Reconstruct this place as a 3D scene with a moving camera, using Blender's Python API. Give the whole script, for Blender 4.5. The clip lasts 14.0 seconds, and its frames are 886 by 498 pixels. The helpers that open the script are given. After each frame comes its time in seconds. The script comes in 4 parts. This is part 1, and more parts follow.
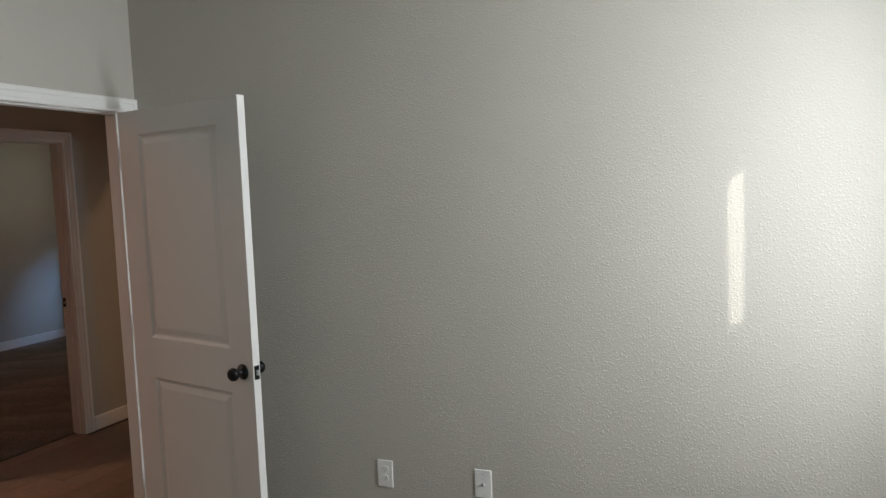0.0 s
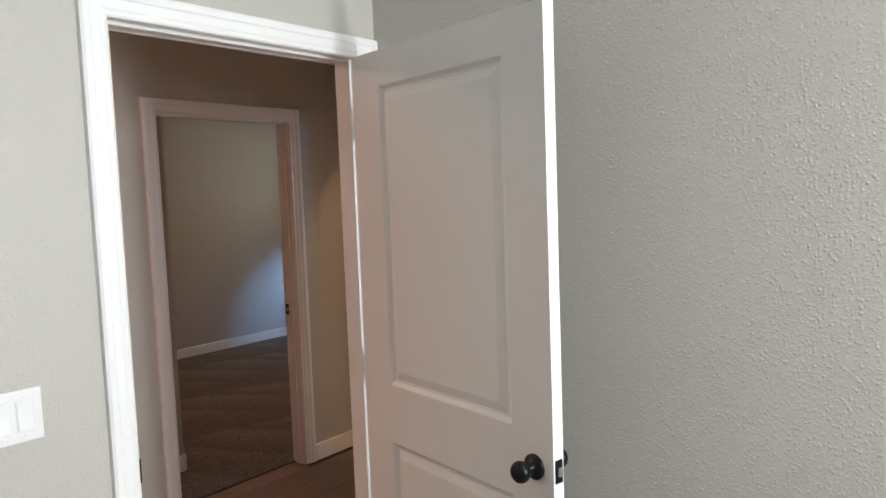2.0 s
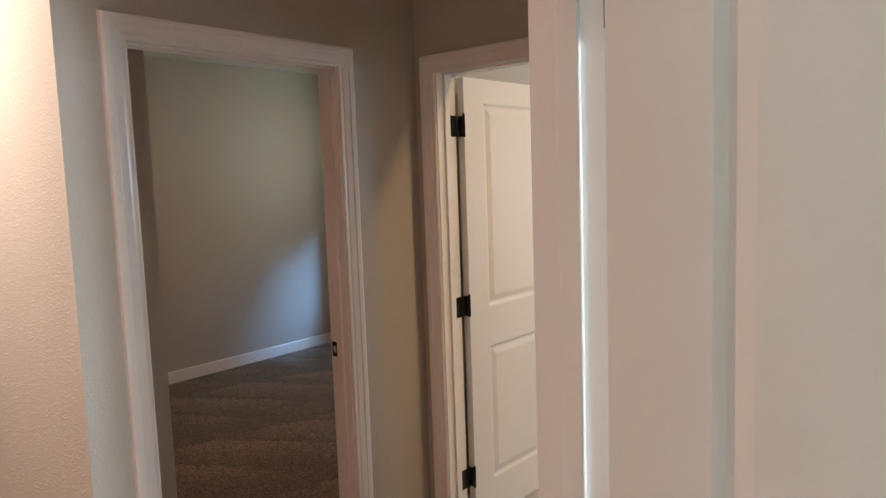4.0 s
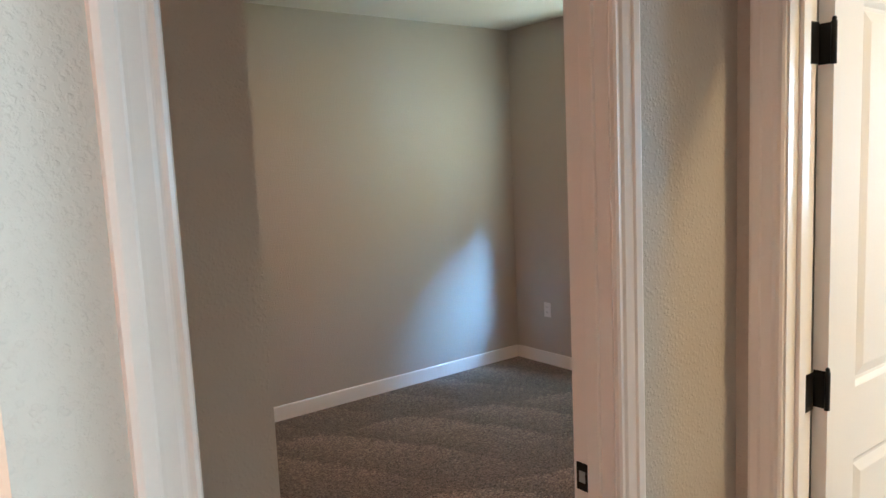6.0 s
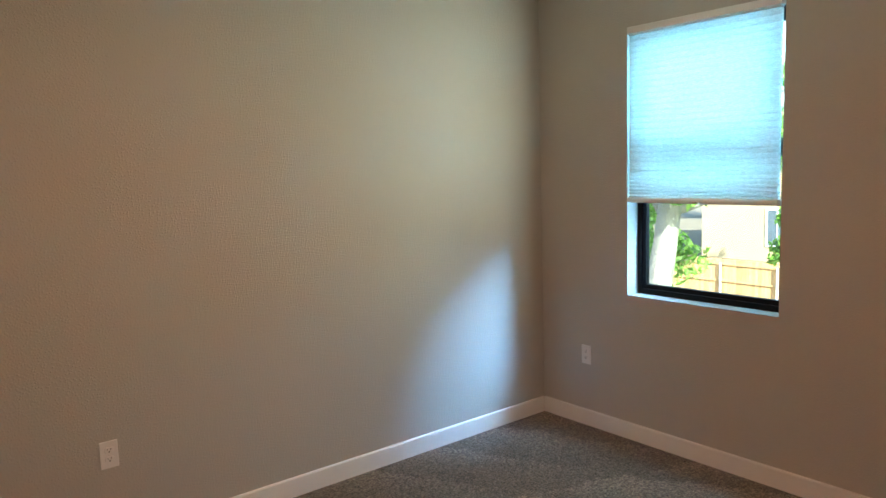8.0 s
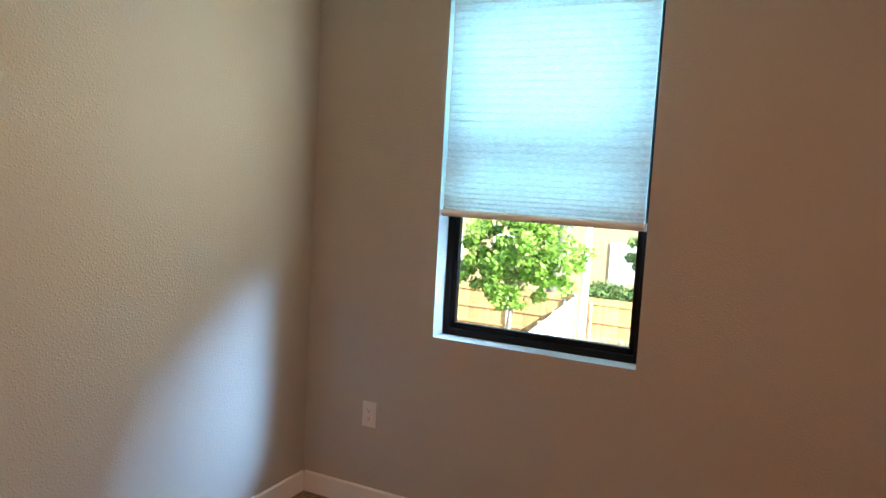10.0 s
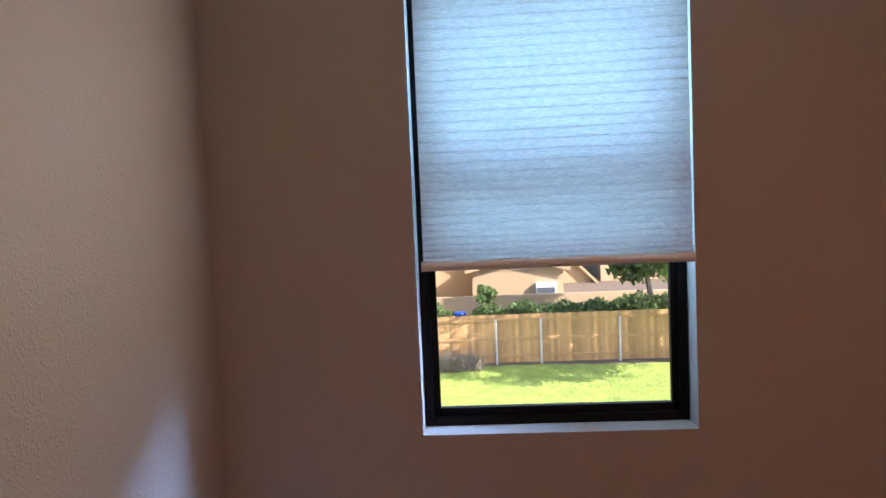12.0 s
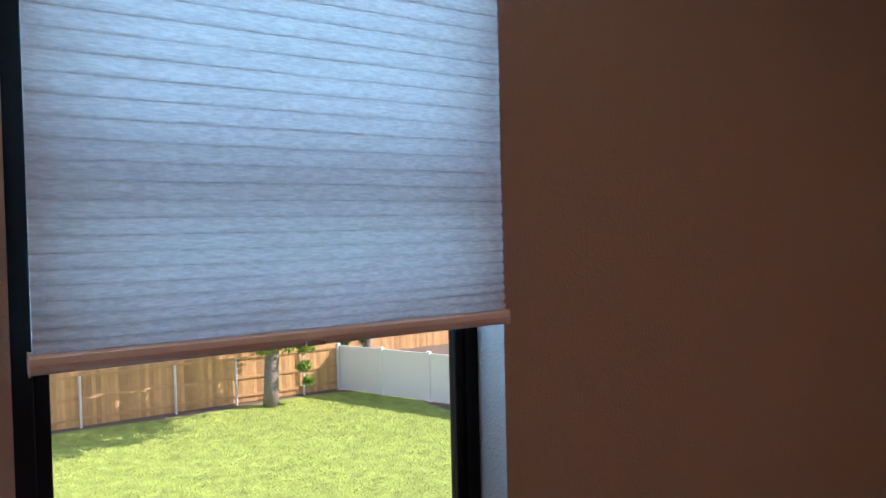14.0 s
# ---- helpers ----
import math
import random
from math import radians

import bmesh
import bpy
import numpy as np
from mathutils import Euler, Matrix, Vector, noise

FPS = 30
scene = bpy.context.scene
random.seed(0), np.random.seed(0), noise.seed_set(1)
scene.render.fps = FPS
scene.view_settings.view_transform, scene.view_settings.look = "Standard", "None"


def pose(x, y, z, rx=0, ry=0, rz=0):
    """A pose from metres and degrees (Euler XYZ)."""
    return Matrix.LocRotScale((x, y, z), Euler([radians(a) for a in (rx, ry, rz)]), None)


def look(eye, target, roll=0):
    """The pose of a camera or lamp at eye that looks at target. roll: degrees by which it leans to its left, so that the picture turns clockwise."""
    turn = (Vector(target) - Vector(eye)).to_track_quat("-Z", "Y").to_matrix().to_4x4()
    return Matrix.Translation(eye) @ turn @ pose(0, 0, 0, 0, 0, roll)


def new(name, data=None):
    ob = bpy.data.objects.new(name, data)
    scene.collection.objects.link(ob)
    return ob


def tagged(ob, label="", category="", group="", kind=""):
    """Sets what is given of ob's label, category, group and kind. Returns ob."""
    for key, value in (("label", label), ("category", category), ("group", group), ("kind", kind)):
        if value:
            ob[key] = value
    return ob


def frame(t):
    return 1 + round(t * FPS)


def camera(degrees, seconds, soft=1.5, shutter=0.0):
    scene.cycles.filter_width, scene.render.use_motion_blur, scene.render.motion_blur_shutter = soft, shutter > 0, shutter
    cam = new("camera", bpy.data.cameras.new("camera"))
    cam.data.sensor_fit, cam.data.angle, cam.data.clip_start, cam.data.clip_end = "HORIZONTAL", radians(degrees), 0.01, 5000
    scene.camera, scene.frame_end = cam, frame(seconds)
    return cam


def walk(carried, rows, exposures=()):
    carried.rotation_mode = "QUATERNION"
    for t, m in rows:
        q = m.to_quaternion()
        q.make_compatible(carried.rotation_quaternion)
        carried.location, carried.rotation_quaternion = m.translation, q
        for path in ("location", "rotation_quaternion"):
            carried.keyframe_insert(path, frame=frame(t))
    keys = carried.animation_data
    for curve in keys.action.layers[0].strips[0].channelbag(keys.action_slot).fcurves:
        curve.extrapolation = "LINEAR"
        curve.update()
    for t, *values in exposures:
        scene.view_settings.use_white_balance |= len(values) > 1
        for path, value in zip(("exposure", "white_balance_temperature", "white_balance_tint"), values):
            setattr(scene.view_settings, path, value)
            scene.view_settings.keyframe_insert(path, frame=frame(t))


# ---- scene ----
cam = camera(64.1, 14.0)

PATH = [
    (0, (-2.565, -2.615, 1.652), (-0.727, -1.846, 1.477), -2.1),
    (0.5, (-2.311, -2.434, 1.64), (-0.523, -1.554, 1.462), -2.7),
    (1, (-2.104, -2.203, 1.639), (-0.439, -1.102, 1.503), -2.7),
    (1.5, (-1.912, -1.921, 1.635), (-0.343, -0.689, 1.49), -2.1),
    (2, (-1.704, -1.666, 1.611), (-0.165, -0.398, 1.449), -2.1),
    (2.2, (-1.625, -1.527, 1.622), (-0.084, -0.265, 1.442), -2.1),
    (4.3, (-0.784, -0.255, 1.62), (0.711, 1.056, 1.403), -2.0),
    (4.5, (-0.719, -0.146, 1.598), (0.746, 1.198, 1.382), -1.5),
    (5, (-0.547, 0.161, 1.603), (0.855, 1.571, 1.384), -0.8),
    (5.5, (-0.334, 0.444, 1.627), (0.97, 1.94, 1.381), -1.8),
    (6, (-0.128, 0.779, 1.601), (1.076, 2.359, 1.366), -2.6),
    (6.5, (0.011, 1.026, 1.618), (1.204, 2.614, 1.381), -2.6),
    (7, (0.194, 1.277, 1.614), (1.41, 2.847, 1.374), -2.6),
    (7.2, (0.278, 1.416, 1.608), (1.492, 2.980, 1.372), -2.3),
    (9.3, (0.95, 2.641, 1.535), (2.414, 3.992, 1.364), 2.0),
    (9.5, (1.005, 2.757, 1.524), (2.634, 3.908, 1.379), 2.8),
    (10, (1.15, 3.024, 1.495), (2.943, 3.891, 1.307), 3.2),
    (10.5, (1.213, 3.382, 1.512), (3.085, 4.059, 1.315), 1.8),
    (11, (1.258, 3.699, 1.555), (3.177, 4.229, 1.367), 0.6),
    (11.5, (1.416, 3.926, 1.555), (3.379, 4.264, 1.38), -0.9),
    (12, (1.629, 4.12, 1.556), (3.622, 4.239, 1.434), -2.5),
    (12.5, (1.893, 4.251, 1.558), (3.86, 3.902, 1.467), -2.3),
    (13, (2.134, 4.327, 1.543), (4.008, 3.637, 1.439), -2.4),
    (13.5, (2.399, 4.346, 1.552), (4.196, 3.47, 1.483), -2.2),
    (13.8, (2.559, 4.357, 1.543), (4.297, 3.37, 1.486), -1.8),
    (14, (2.67, 4.352, 1.541), (4.359, 3.281, 1.494), -1.3),
]
EXPOSURE = [
    (0, 0.35, 6350, 7), (0.5, 0.6, 6350, 7), (1, 1.2, 6300, 7), (1.5, 1.42, 6250, 8), (2.2, 1.42, 6250, 8), (4.4, 2.0, 5850, -1), (5, 2.35, 5500, -4), (5.5, 2.45, 5300, -6), (6, 2.65, 5500, -7),
    (7.2, 2.95, 5850, -9), (9.3, 2.55, 5700, -7), (10, 2.7, 6350, 0), (10.9, 2.7, 6800, 24), (11.5, 2.2, 6650, 27), (12.5, 1.72, 6300, 28), (13, 1.62, 5950, 27), (13.5, 1.45, 6050, 30), (14, 1.35, 6700, 34),
]
walk(cam, [(t, look(eye, target, roll)) for t, eye, target, roll in PATH], EXPOSURE)

# ---- light ----
SUN_EL, SUN_X, SUN_Y = radians(33), 0.45, 0.893
world = bpy.data.worlds.new("sky")
scene.world = world
world.use_nodes = True
wn = world.node_tree.nodes
sky = wn.new("ShaderNodeTexSky")
sky.sky_type, sky.sun_disc = "NISHITA", False
sky.sun_elevation, sky.sun_rotation = SUN_EL, radians(206.74)
wn["Background"].inputs[1].default_value = 0.15
world.node_tree.links.new(sky.outputs[0], wn["Background"].inputs[0])


def lamp(name, kind, m, energy, colour, **values):
    data = bpy.data.lights.new(name, kind)
    data.energy, data.color = energy, colour
    if kind == "SUN":
        data.angle = values["angle"]
    if kind == "AREA":
        data.shape, data.size, data.size_y = values["shape"], values["size"], values.get("size_y", values["size"])
    ob = new(name, data)
    ob.matrix_world = m
    return ob


c = math.cos(SUN_EL)
lamp("sun", "SUN", look((-20, -30, 30), (-20 + SUN_X * c, -30 + SUN_Y * c, 30 - math.sin(SUN_EL))), 3.9, (1, 0.94, 0.85), angle=radians(0.42))
WARM = (1.0, 0.28, 0.11)
lamp("hall_lamp", "AREA", look((-1.6, 1.3, 2.615), (-1.6, 1.3, 0)), 2.8, WARM, shape="DISK", size=0.13)
lamp("passage_lamp", "AREA", look((-0.72, 2.3, 2.615), (-0.72, 2.3, 0)), 16, (1.0, 0.71, 0.58), shape="DISK", size=0.13)
lamp("bath_lamp", "AREA", look((1.92, 0.0, 2.615), (1.92, 0.0, 0)), 6.8, (1.0, 0.60, 0.30), shape="DISK", size=0.22)
lamp("bath_lamp", "AREA", look((3.2, 0.4, 2.615), (3.2, 0.4, 0)), 2.3, (1.0, 0.60, 0.30), shape="DISK", size=0.22)
# unseen warm fill, added to redden and lift the carpeted bedroom's walls
lamp("bedroom_fill", "AREA", look((1.5, 3.0, 2.615), (1.5, 3.0, 0)), 3.0, (1.0, 0.32, 0.15), shape="DISK", size=0.13)
# stand-ins for the sky's light at the windows' openings
lamp("window_standin", "AREA", look((-0.65, -3.47, 1.62), (-1.8, 0, 1.4)), 42, (0.95, 0.98, 1.0), shape="RECTANGLE", size=0.22, size_y=1.3)
lamp("window_standin", "AREA", look((4.03, 3.911, 1.83), (0, 3.911, 1.83)), 7.6, (0.28, 0.66, 1.0), shape="RECTANGLE", size=0.79, size_y=0.88)
# warm fill on the room side of the shade, added to lift the walls
lamp("window_standin", "AREA", look((3.788, 3.911, 1.83), (0, 3.911, 1.83)), 2.7, (1.0, 0.88, 0.64), shape="RECTANGLE", size=0.8, size_y=0.9)
# narrow blue beam added outside, behind the shade, for the north wall's patch
beam = lamp("window_standin", "AREA", look((4.25, 3.43, 1.62), (3.42, 4.985, 0.50)), 0.72, (0.34, 0.58, 1.0), shape="RECTANGLE", size=0.28, size_y=0.22)
beam.data.spread = radians(38)
lamp("window_standin", "AREA", look((4.36, 0.35, 1.7), (0, 0.9, 1.2)), 11, (0.62, 0.8, 1.0), shape="RECTANGLE", size=0.55, size_y=0.65)


# ---- materials ----
def material(name, colour, rough=0.6, metal=0.0, grain=0.0, scale=60.0, bump=0.0, bump_scale=200.0, blotch=0.06, spread=0.0, detail=4.0, distance=0.002, coords="Object"):
    """A principled material with large blotches, fine grain and fine relief, in metres."""
    m = bpy.data.materials.new(name)
    m.use_nodes = True
    n, l = m.node_tree.nodes, m.node_tree.links
    p = n["Principled BSDF"]
    p.inputs["Roughness"].default_value, p.inputs["Metallic"].default_value = rough, metal
    co = n.new("ShaderNodeTexCoord")
    big, fine = n.new("ShaderNodeTexNoise"), n.new("ShaderNodeTexNoise")
    big.inputs["Scale"].default_value, fine.inputs["Scale"].default_value = 2.3, scale
    fine.inputs["Detail"].default_value = detail
    l.new(co.outputs[coords], big.inputs["Vector"])
    l.new(co.outputs[coords], fine.inputs["Vector"])
    a = n.new("ShaderNodeMath"); a.operation = "MULTIPLY_ADD"
    l.new(big.outputs[0], a.inputs[0]); a.inputs[1].default_value, a.inputs[2].default_value = 2 * blotch, 1 - blotch
    b = n.new("ShaderNodeMath"); b.operation = "MULTIPLY_ADD"
    l.new(fine.outputs[0], b.inputs[0]); b.inputs[1].default_value, b.inputs[2].default_value = 2 * grain, 1 - grain
    f = n.new("ShaderNodeMath"); f.operation = "MULTIPLY"
    l.new(a.outputs[0], f.inputs[0]); l.new(b.outputs[0], f.inputs[1])
    if spread:
        info = n.new("ShaderNodeObjectInfo")
        r = n.new("ShaderNodeMath"); r.operation = "MULTIPLY_ADD"
        l.new(info.outputs["Random"], r.inputs[0]); r.inputs[1].default_value, r.inputs[2].default_value = 2 * spread, 1 - spread
        g = n.new("ShaderNodeMath"); g.operation = "MULTIPLY"
        l.new(f.outputs[0], g.inputs[0]); l.new(r.outputs[0], g.inputs[1])
        f = g
    mul = n.new("ShaderNodeVectorMath"); mul.operation = "SCALE"
    mul.inputs[0].default_value = colour[:3]
    l.new(f.outputs[0], mul.inputs["Scale"])
    l.new(mul.outputs[0], p.inputs["Base Color"])
    if bump:
        bn, bu = n.new("ShaderNodeTexNoise"), n.new("ShaderNodeBump")
        bn.inputs["Scale"].default_value, bn.inputs["Detail"].default_value = bump_scale, 2.0
        l.new(co.outputs[coords], bn.inputs["Vector"])
        bu.inputs["Strength"].default_value, bu.inputs["Distance"].default_value = bump, distance
        l.new(bn.outputs[0], bu.inputs["Height"]); l.new(bu.outputs[0], p.inputs["Normal"])
    return m


def wall_paint(name, colour):
    """Eggshell paint over an orange-peel spray texture: flattened drops with smooth ground between them."""
    m = material(name, colour, rough=0.55, blotch=0.025)
    n, l = m.node_tree.nodes, m.node_tree.links
    co, bn, ramp, bu = n.new("ShaderNodeTexCoord"), n.new("ShaderNodeTexNoise"), n.new("ShaderNodeMapRange"), n.new("ShaderNodeBump")
    bn.inputs["Scale"].default_value, bn.inputs["Detail"].default_value = 135, 2.5
    ramp.inputs["From Min"].default_value, ramp.inputs["From Max"].default_value = 0.50, 0.70
    bu.inputs["Strength"].default_value, bu.inputs["Distance"].default_value = 0.55, 0.0021
    l.new(co.outputs["Object"], bn.inputs["Vector"]); l.new(bn.outputs[0], ramp.inputs["Value"])
    # single drops, uneven in size
    warp, vo, drop, total = n.new("ShaderNodeVectorMath"), n.new("ShaderNodeTexVoronoi"), n.new("ShaderNodeMapRange"), n.new("ShaderNodeMath")
    warp.operation, warp.inputs["Scale"].default_value = "SCALE", 0.006
    l.new(bn.outputs["Color"], warp.inputs[0])
    shift = n.new("ShaderNodeVectorMath")
    l.new(co.outputs["Object"], shift.inputs[0]); l.new(warp.outputs[0], shift.inputs[1])
    vo.inputs["Scale"].default_value = 100
    l.new(shift.outputs[0], vo.inputs["Vector"])
    drop.interpolation_type = "SMOOTHSTEP"
    drop.inputs["From Min"].default_value, drop.inputs["From Max"].default_value = 0.52, 0.18
    l.new(vo.outputs["Distance"], drop.inputs["Value"])
    pick = n.new("ShaderNodeMath"); pick.operation = "MULTIPLY"
    l.new(drop.outputs[0], pick.inputs[0]); l.new(vo.outputs["Color"], pick.inputs[1])
    total.operation = "MULTIPLY_ADD"; total.inputs[1].default_value = 0.45
    l.new(ramp.outputs[0], total.inputs[0]); l.new(pick.outputs[0], total.inputs[2])
    l.new(total.outputs[0], bu.inputs["Height"]); l.new(bu.outputs[0], n["Principled BSDF"].inputs["Normal"])
    return m


PAINT = wall_paint("greige_wall_paint", (0.50, 0.475, 0.43))
CEIL = wall_paint("white_ceiling_paint", (0.74, 0.74, 0.72))
TRIM = material("white_trim_paint", (0.86, 0.85, 0.83), rough=0.3, grain=0.02, scale=180, bump=0.04, bump_scale=90, blotch=0.02)
DOOR = material("white_door_paint", (0.78, 0.77, 0.75), rough=0.65, grain=0.02, scale=160, bump=0.05, bump_scale=140, blotch=0.02)
BLACK = material("black_metal", (0.012, 0.012, 0.013), rough=0.32, metal=0.6, grain=0.1, blotch=0.1)
VINYL = material("black_window_vinyl", (0.006, 0.006, 0.0065), rough=0.5, grain=0.08, blotch=0.1)
VINYL.node_tree.nodes["Principled BSDF"].inputs["Specular IOR Level"].default_value = 0.15
PLASTIC = material("white_plastic", (0.82, 0.81, 0.79), rough=0.3, blotch=0.02)
SLOT = material("dark_slot", (0.02, 0.02, 0.02), rough=0.6)
STEEL = material("screw_steel", (0.5, 0.5, 0.5), rough=0.35, metal=1.0)
TUBMAT = material("tub_acrylic", (0.85, 0.85, 0.84), rough=0.12, blotch=0.01)
GROUT = material("pale_grout", (0.62, 0.60, 0.57), rough=0.9, grain=0.1, scale=300)
PLANK = material("brown_plank_vinyl", (0.20, 0.125, 0.085), rough=0.42, grain=0.3, scale=22, bump=0.08, bump_scale=60, blotch=0.2, spread=0.18, detail=8)
EXTERIOR = material("stucco", (0.55, 0.5, 0.42), rough=0.9, grain=0.1, bump=0.3, bump_scale=60)


def marble(name, colour, rough):
    m = material(name, colour, rough=rough, grain=0.05, scale=12, blotch=0.05, spread=0.04)
    n, l = m.node_tree.nodes, m.node_tree.links
    p = n["Principled BSDF"]
    source = p.inputs["Base Color"].links[0].from_socket
    co, wa, info, add, ramp, mix = (n.new("ShaderNodeTexCoord"), n.new("ShaderNodeTexNoise"), n.new("ShaderNodeObjectInfo"),
                                   n.new("ShaderNodeVectorMath"), n.new("ShaderNodeMapRange"), n.new("ShaderNodeMix"))
    mult = n.new("ShaderNodeVectorMath"); mult.operation = "SCALE"
    mult.inputs[0].default_value = (7.0, 13.0, 5.0)
    l.new(info.outputs["Random"], mult.inputs["Scale"])
    l.new(co.outputs["Object"], add.inputs[0]); l.new(mult.outputs[0], add.inputs[1])
    wa.inputs["Scale"].default_value, wa.inputs["Detail"].default_value, wa.inputs["Distortion"].default_value = 2.6, 6, 1.6
    l.new(add.outputs[0], wa.inputs["Vector"])
    ramp.inputs["From Min"].default_value, ramp.inputs["From Max"].default_value = 0.44, 0.66
    l.new(wa.outputs[0], ramp.inputs["Value"])
    mix.data_type = "RGBA"
    l.new(ramp.outputs[0], mix.inputs[0]); l.new(source, mix.inputs[6])
    mix.inputs[7].default_value = (colour[0] * 0.70, colour[1] * 0.66, colour[2] * 0.62, 1)
    l.new(mix.outputs[2], p.inputs["Base Color"])
    return m


TILE = marble("cream_marble_tile", (0.66, 0.62, 0.56), 0.22)
FLOOR_TILE = marble("grey_marble_floor_tile", (0.66, 0.65, 0.63), 0.28)


def carpet_material():
    """Cut pile: tufts, and the light and dark wedges that a vacuum cleaner leaves."""
    m = material("brown_carpet", (0.150, 0.122, 0.096), rough=0.95, grain=0.95, scale=95, blotch=0.15, detail=6)
    n, l = m.node_tree.nodes, m.node_tree.links
    p = n["Principled BSDF"]
    source = p.inputs["Base Color"].links[0].from_socket
    co, mp, nz, add = n.new("ShaderNodeTexCoord"), n.new("ShaderNodeMapping"), n.new("ShaderNodeTexNoise"), n.new("ShaderNodeVectorMath")
    mp.inputs["Rotation"].default_value = (0, 0, radians(-28))
    l.new(co.outputs["Object"], mp.inputs["Vector"])
    nz.inputs["Scale"].default_value, nz.inputs["Detail"].default_value = 1.3, 4
    l.new(mp.outputs[0], nz.inputs["Vector"])
    sc = n.new("ShaderNodeVectorMath"); sc.operation = "SCALE"; sc.inputs["Scale"].default_value = 0.22
    l.new(nz.outputs["Color"], sc.inputs[0])
    fuzz, fs, mid = n.new("ShaderNodeTexNoise"), n.new("ShaderNodeVectorMath"), n.new("ShaderNodeVectorMath")
    fuzz.inputs["Scale"].default_value, fuzz.inputs["Detail"].default_value = 26, 3
    l.new(mp.outputs[0], fuzz.inputs["Vector"])
    fs.operation = "SCALE"; fs.inputs["Scale"].default_value = 0.16
    l.new(fuzz.outputs["Color"], fs.inputs[0])
    l.new(mp.outputs[0], mid.inputs[0]); l.new(fs.outputs[0], mid.inputs[1])
    l.new(mid.outputs[0], add.inputs[0]); l.new(sc.outputs[0], add.inputs[1])
    wv, w2, pr = n.new("ShaderNodeTexWave"), n.new("ShaderNodeTexWave"), n.new("ShaderNodeMath")
    wv.wave_profile, wv.bands_direction = "SAW", "X"
    wv.inputs["Scale"].default_value, wv.inputs["Distortion"].default_value, wv.inputs["Detail Scale"].default_value = 0.80, 0.0, 2.0
    w2.wave_profile, w2.bands_direction = "SAW", "DIAGONAL"
    w2.inputs["Scale"].default_value, w2.inputs["Distortion"].default_value = 0.42, 0.0
    l.new(add.outputs[0], wv.inputs["Vector"]); l.new(add.outputs[0], w2.inputs["Vector"])
    pr.operation = "MULTIPLY"
    l.new(wv.outputs["Fac"], pr.inputs[0]); l.new(w2.outputs["Fac"], pr.inputs[1])
    mr = n.new("ShaderNodeMapRange")
    mr.inputs["From Max"].default_value = 0.6
    mr.inputs["To Min"].default_value, mr.inputs["To Max"].default_value = 0.84, 1.42
    l.new(pr.outputs[0], mr.inputs["Value"])
    mu = n.new("ShaderNodeVectorMath"); mu.operation = "SCALE"
    l.new(source, mu.inputs[0]); l.new(mr.outputs[0], mu.inputs["Scale"])
    sp, sr, s2 = n.new("ShaderNodeTexNoise"), n.new("ShaderNodeMapRange"), n.new("ShaderNodeVectorMath")
    sp.inputs["Scale"].default_value, sp.inputs["Detail"].default_value = 120, 3
    l.new(co.outputs["Object"], sp.inputs["Vector"])
    sr.inputs["From Min"].default_value, sr.inputs["From Max"].default_value = 0.36, 0.66
    sr.inputs["To Min"].default_value, sr.inputs["To Max"].default_value = 0.35, 1.75
    l.new(sp.outputs[0], sr.inputs["Value"])
    s2.operation = "SCALE"
    l.new(mu.outputs[0], s2.inputs[0]); l.new(sr.outputs[0], s2.inputs["Scale"])
    l.new(s2.outputs[0], p.inputs["Base Color"])
    bn, bu = n.new("ShaderNodeTexNoise"), n.new("ShaderNodeBump")
    bn.inputs["Scale"].default_value, bn.inputs["Detail"].default_value = 150, 4
    bu.inputs["Strength"].default_value, bu.inputs["Distance"].default_value = 0.9, 0.008
    l.new(co.outputs["Object"], bn.inputs["Vector"]); l.new(bn.outputs[0], bu.inputs["Height"]); l.new(bu.outputs[0], p.inputs["Normal"])
    p.inputs["Sheen Weight"].default_value = 0.15
    return m


CARPET = carpet_material()


def glass_material():
    m = bpy.data.materials.new("window_glass")
    m.use_nodes = True
    n, l = m.node_tree.nodes, m.node_tree.links
    out = n["Material Output"]
    n.remove(n["Principled BSDF"])
    tr, gl, fr, mx = n.new("ShaderNodeBsdfTransparent"), n.new("ShaderNodeBsdfGlossy"), n.new("ShaderNodeFresnel"), n.new("ShaderNodeMixShader")
    tr.inputs[0].default_value = (0.93, 0.96, 0.95, 1)
    gl.inputs["Roughness"].default_value = 0.02
    fr.inputs["IOR"].default_value = 1.35
    l.new(fr.outputs[0], mx.inputs[0]); l.new(tr.outputs[0], mx.inputs[1]); l.new(gl.outputs[0], mx.inputs[2])
    l.new(mx.outputs[0], out.inputs[0])
    return m


GLASS = glass_material()


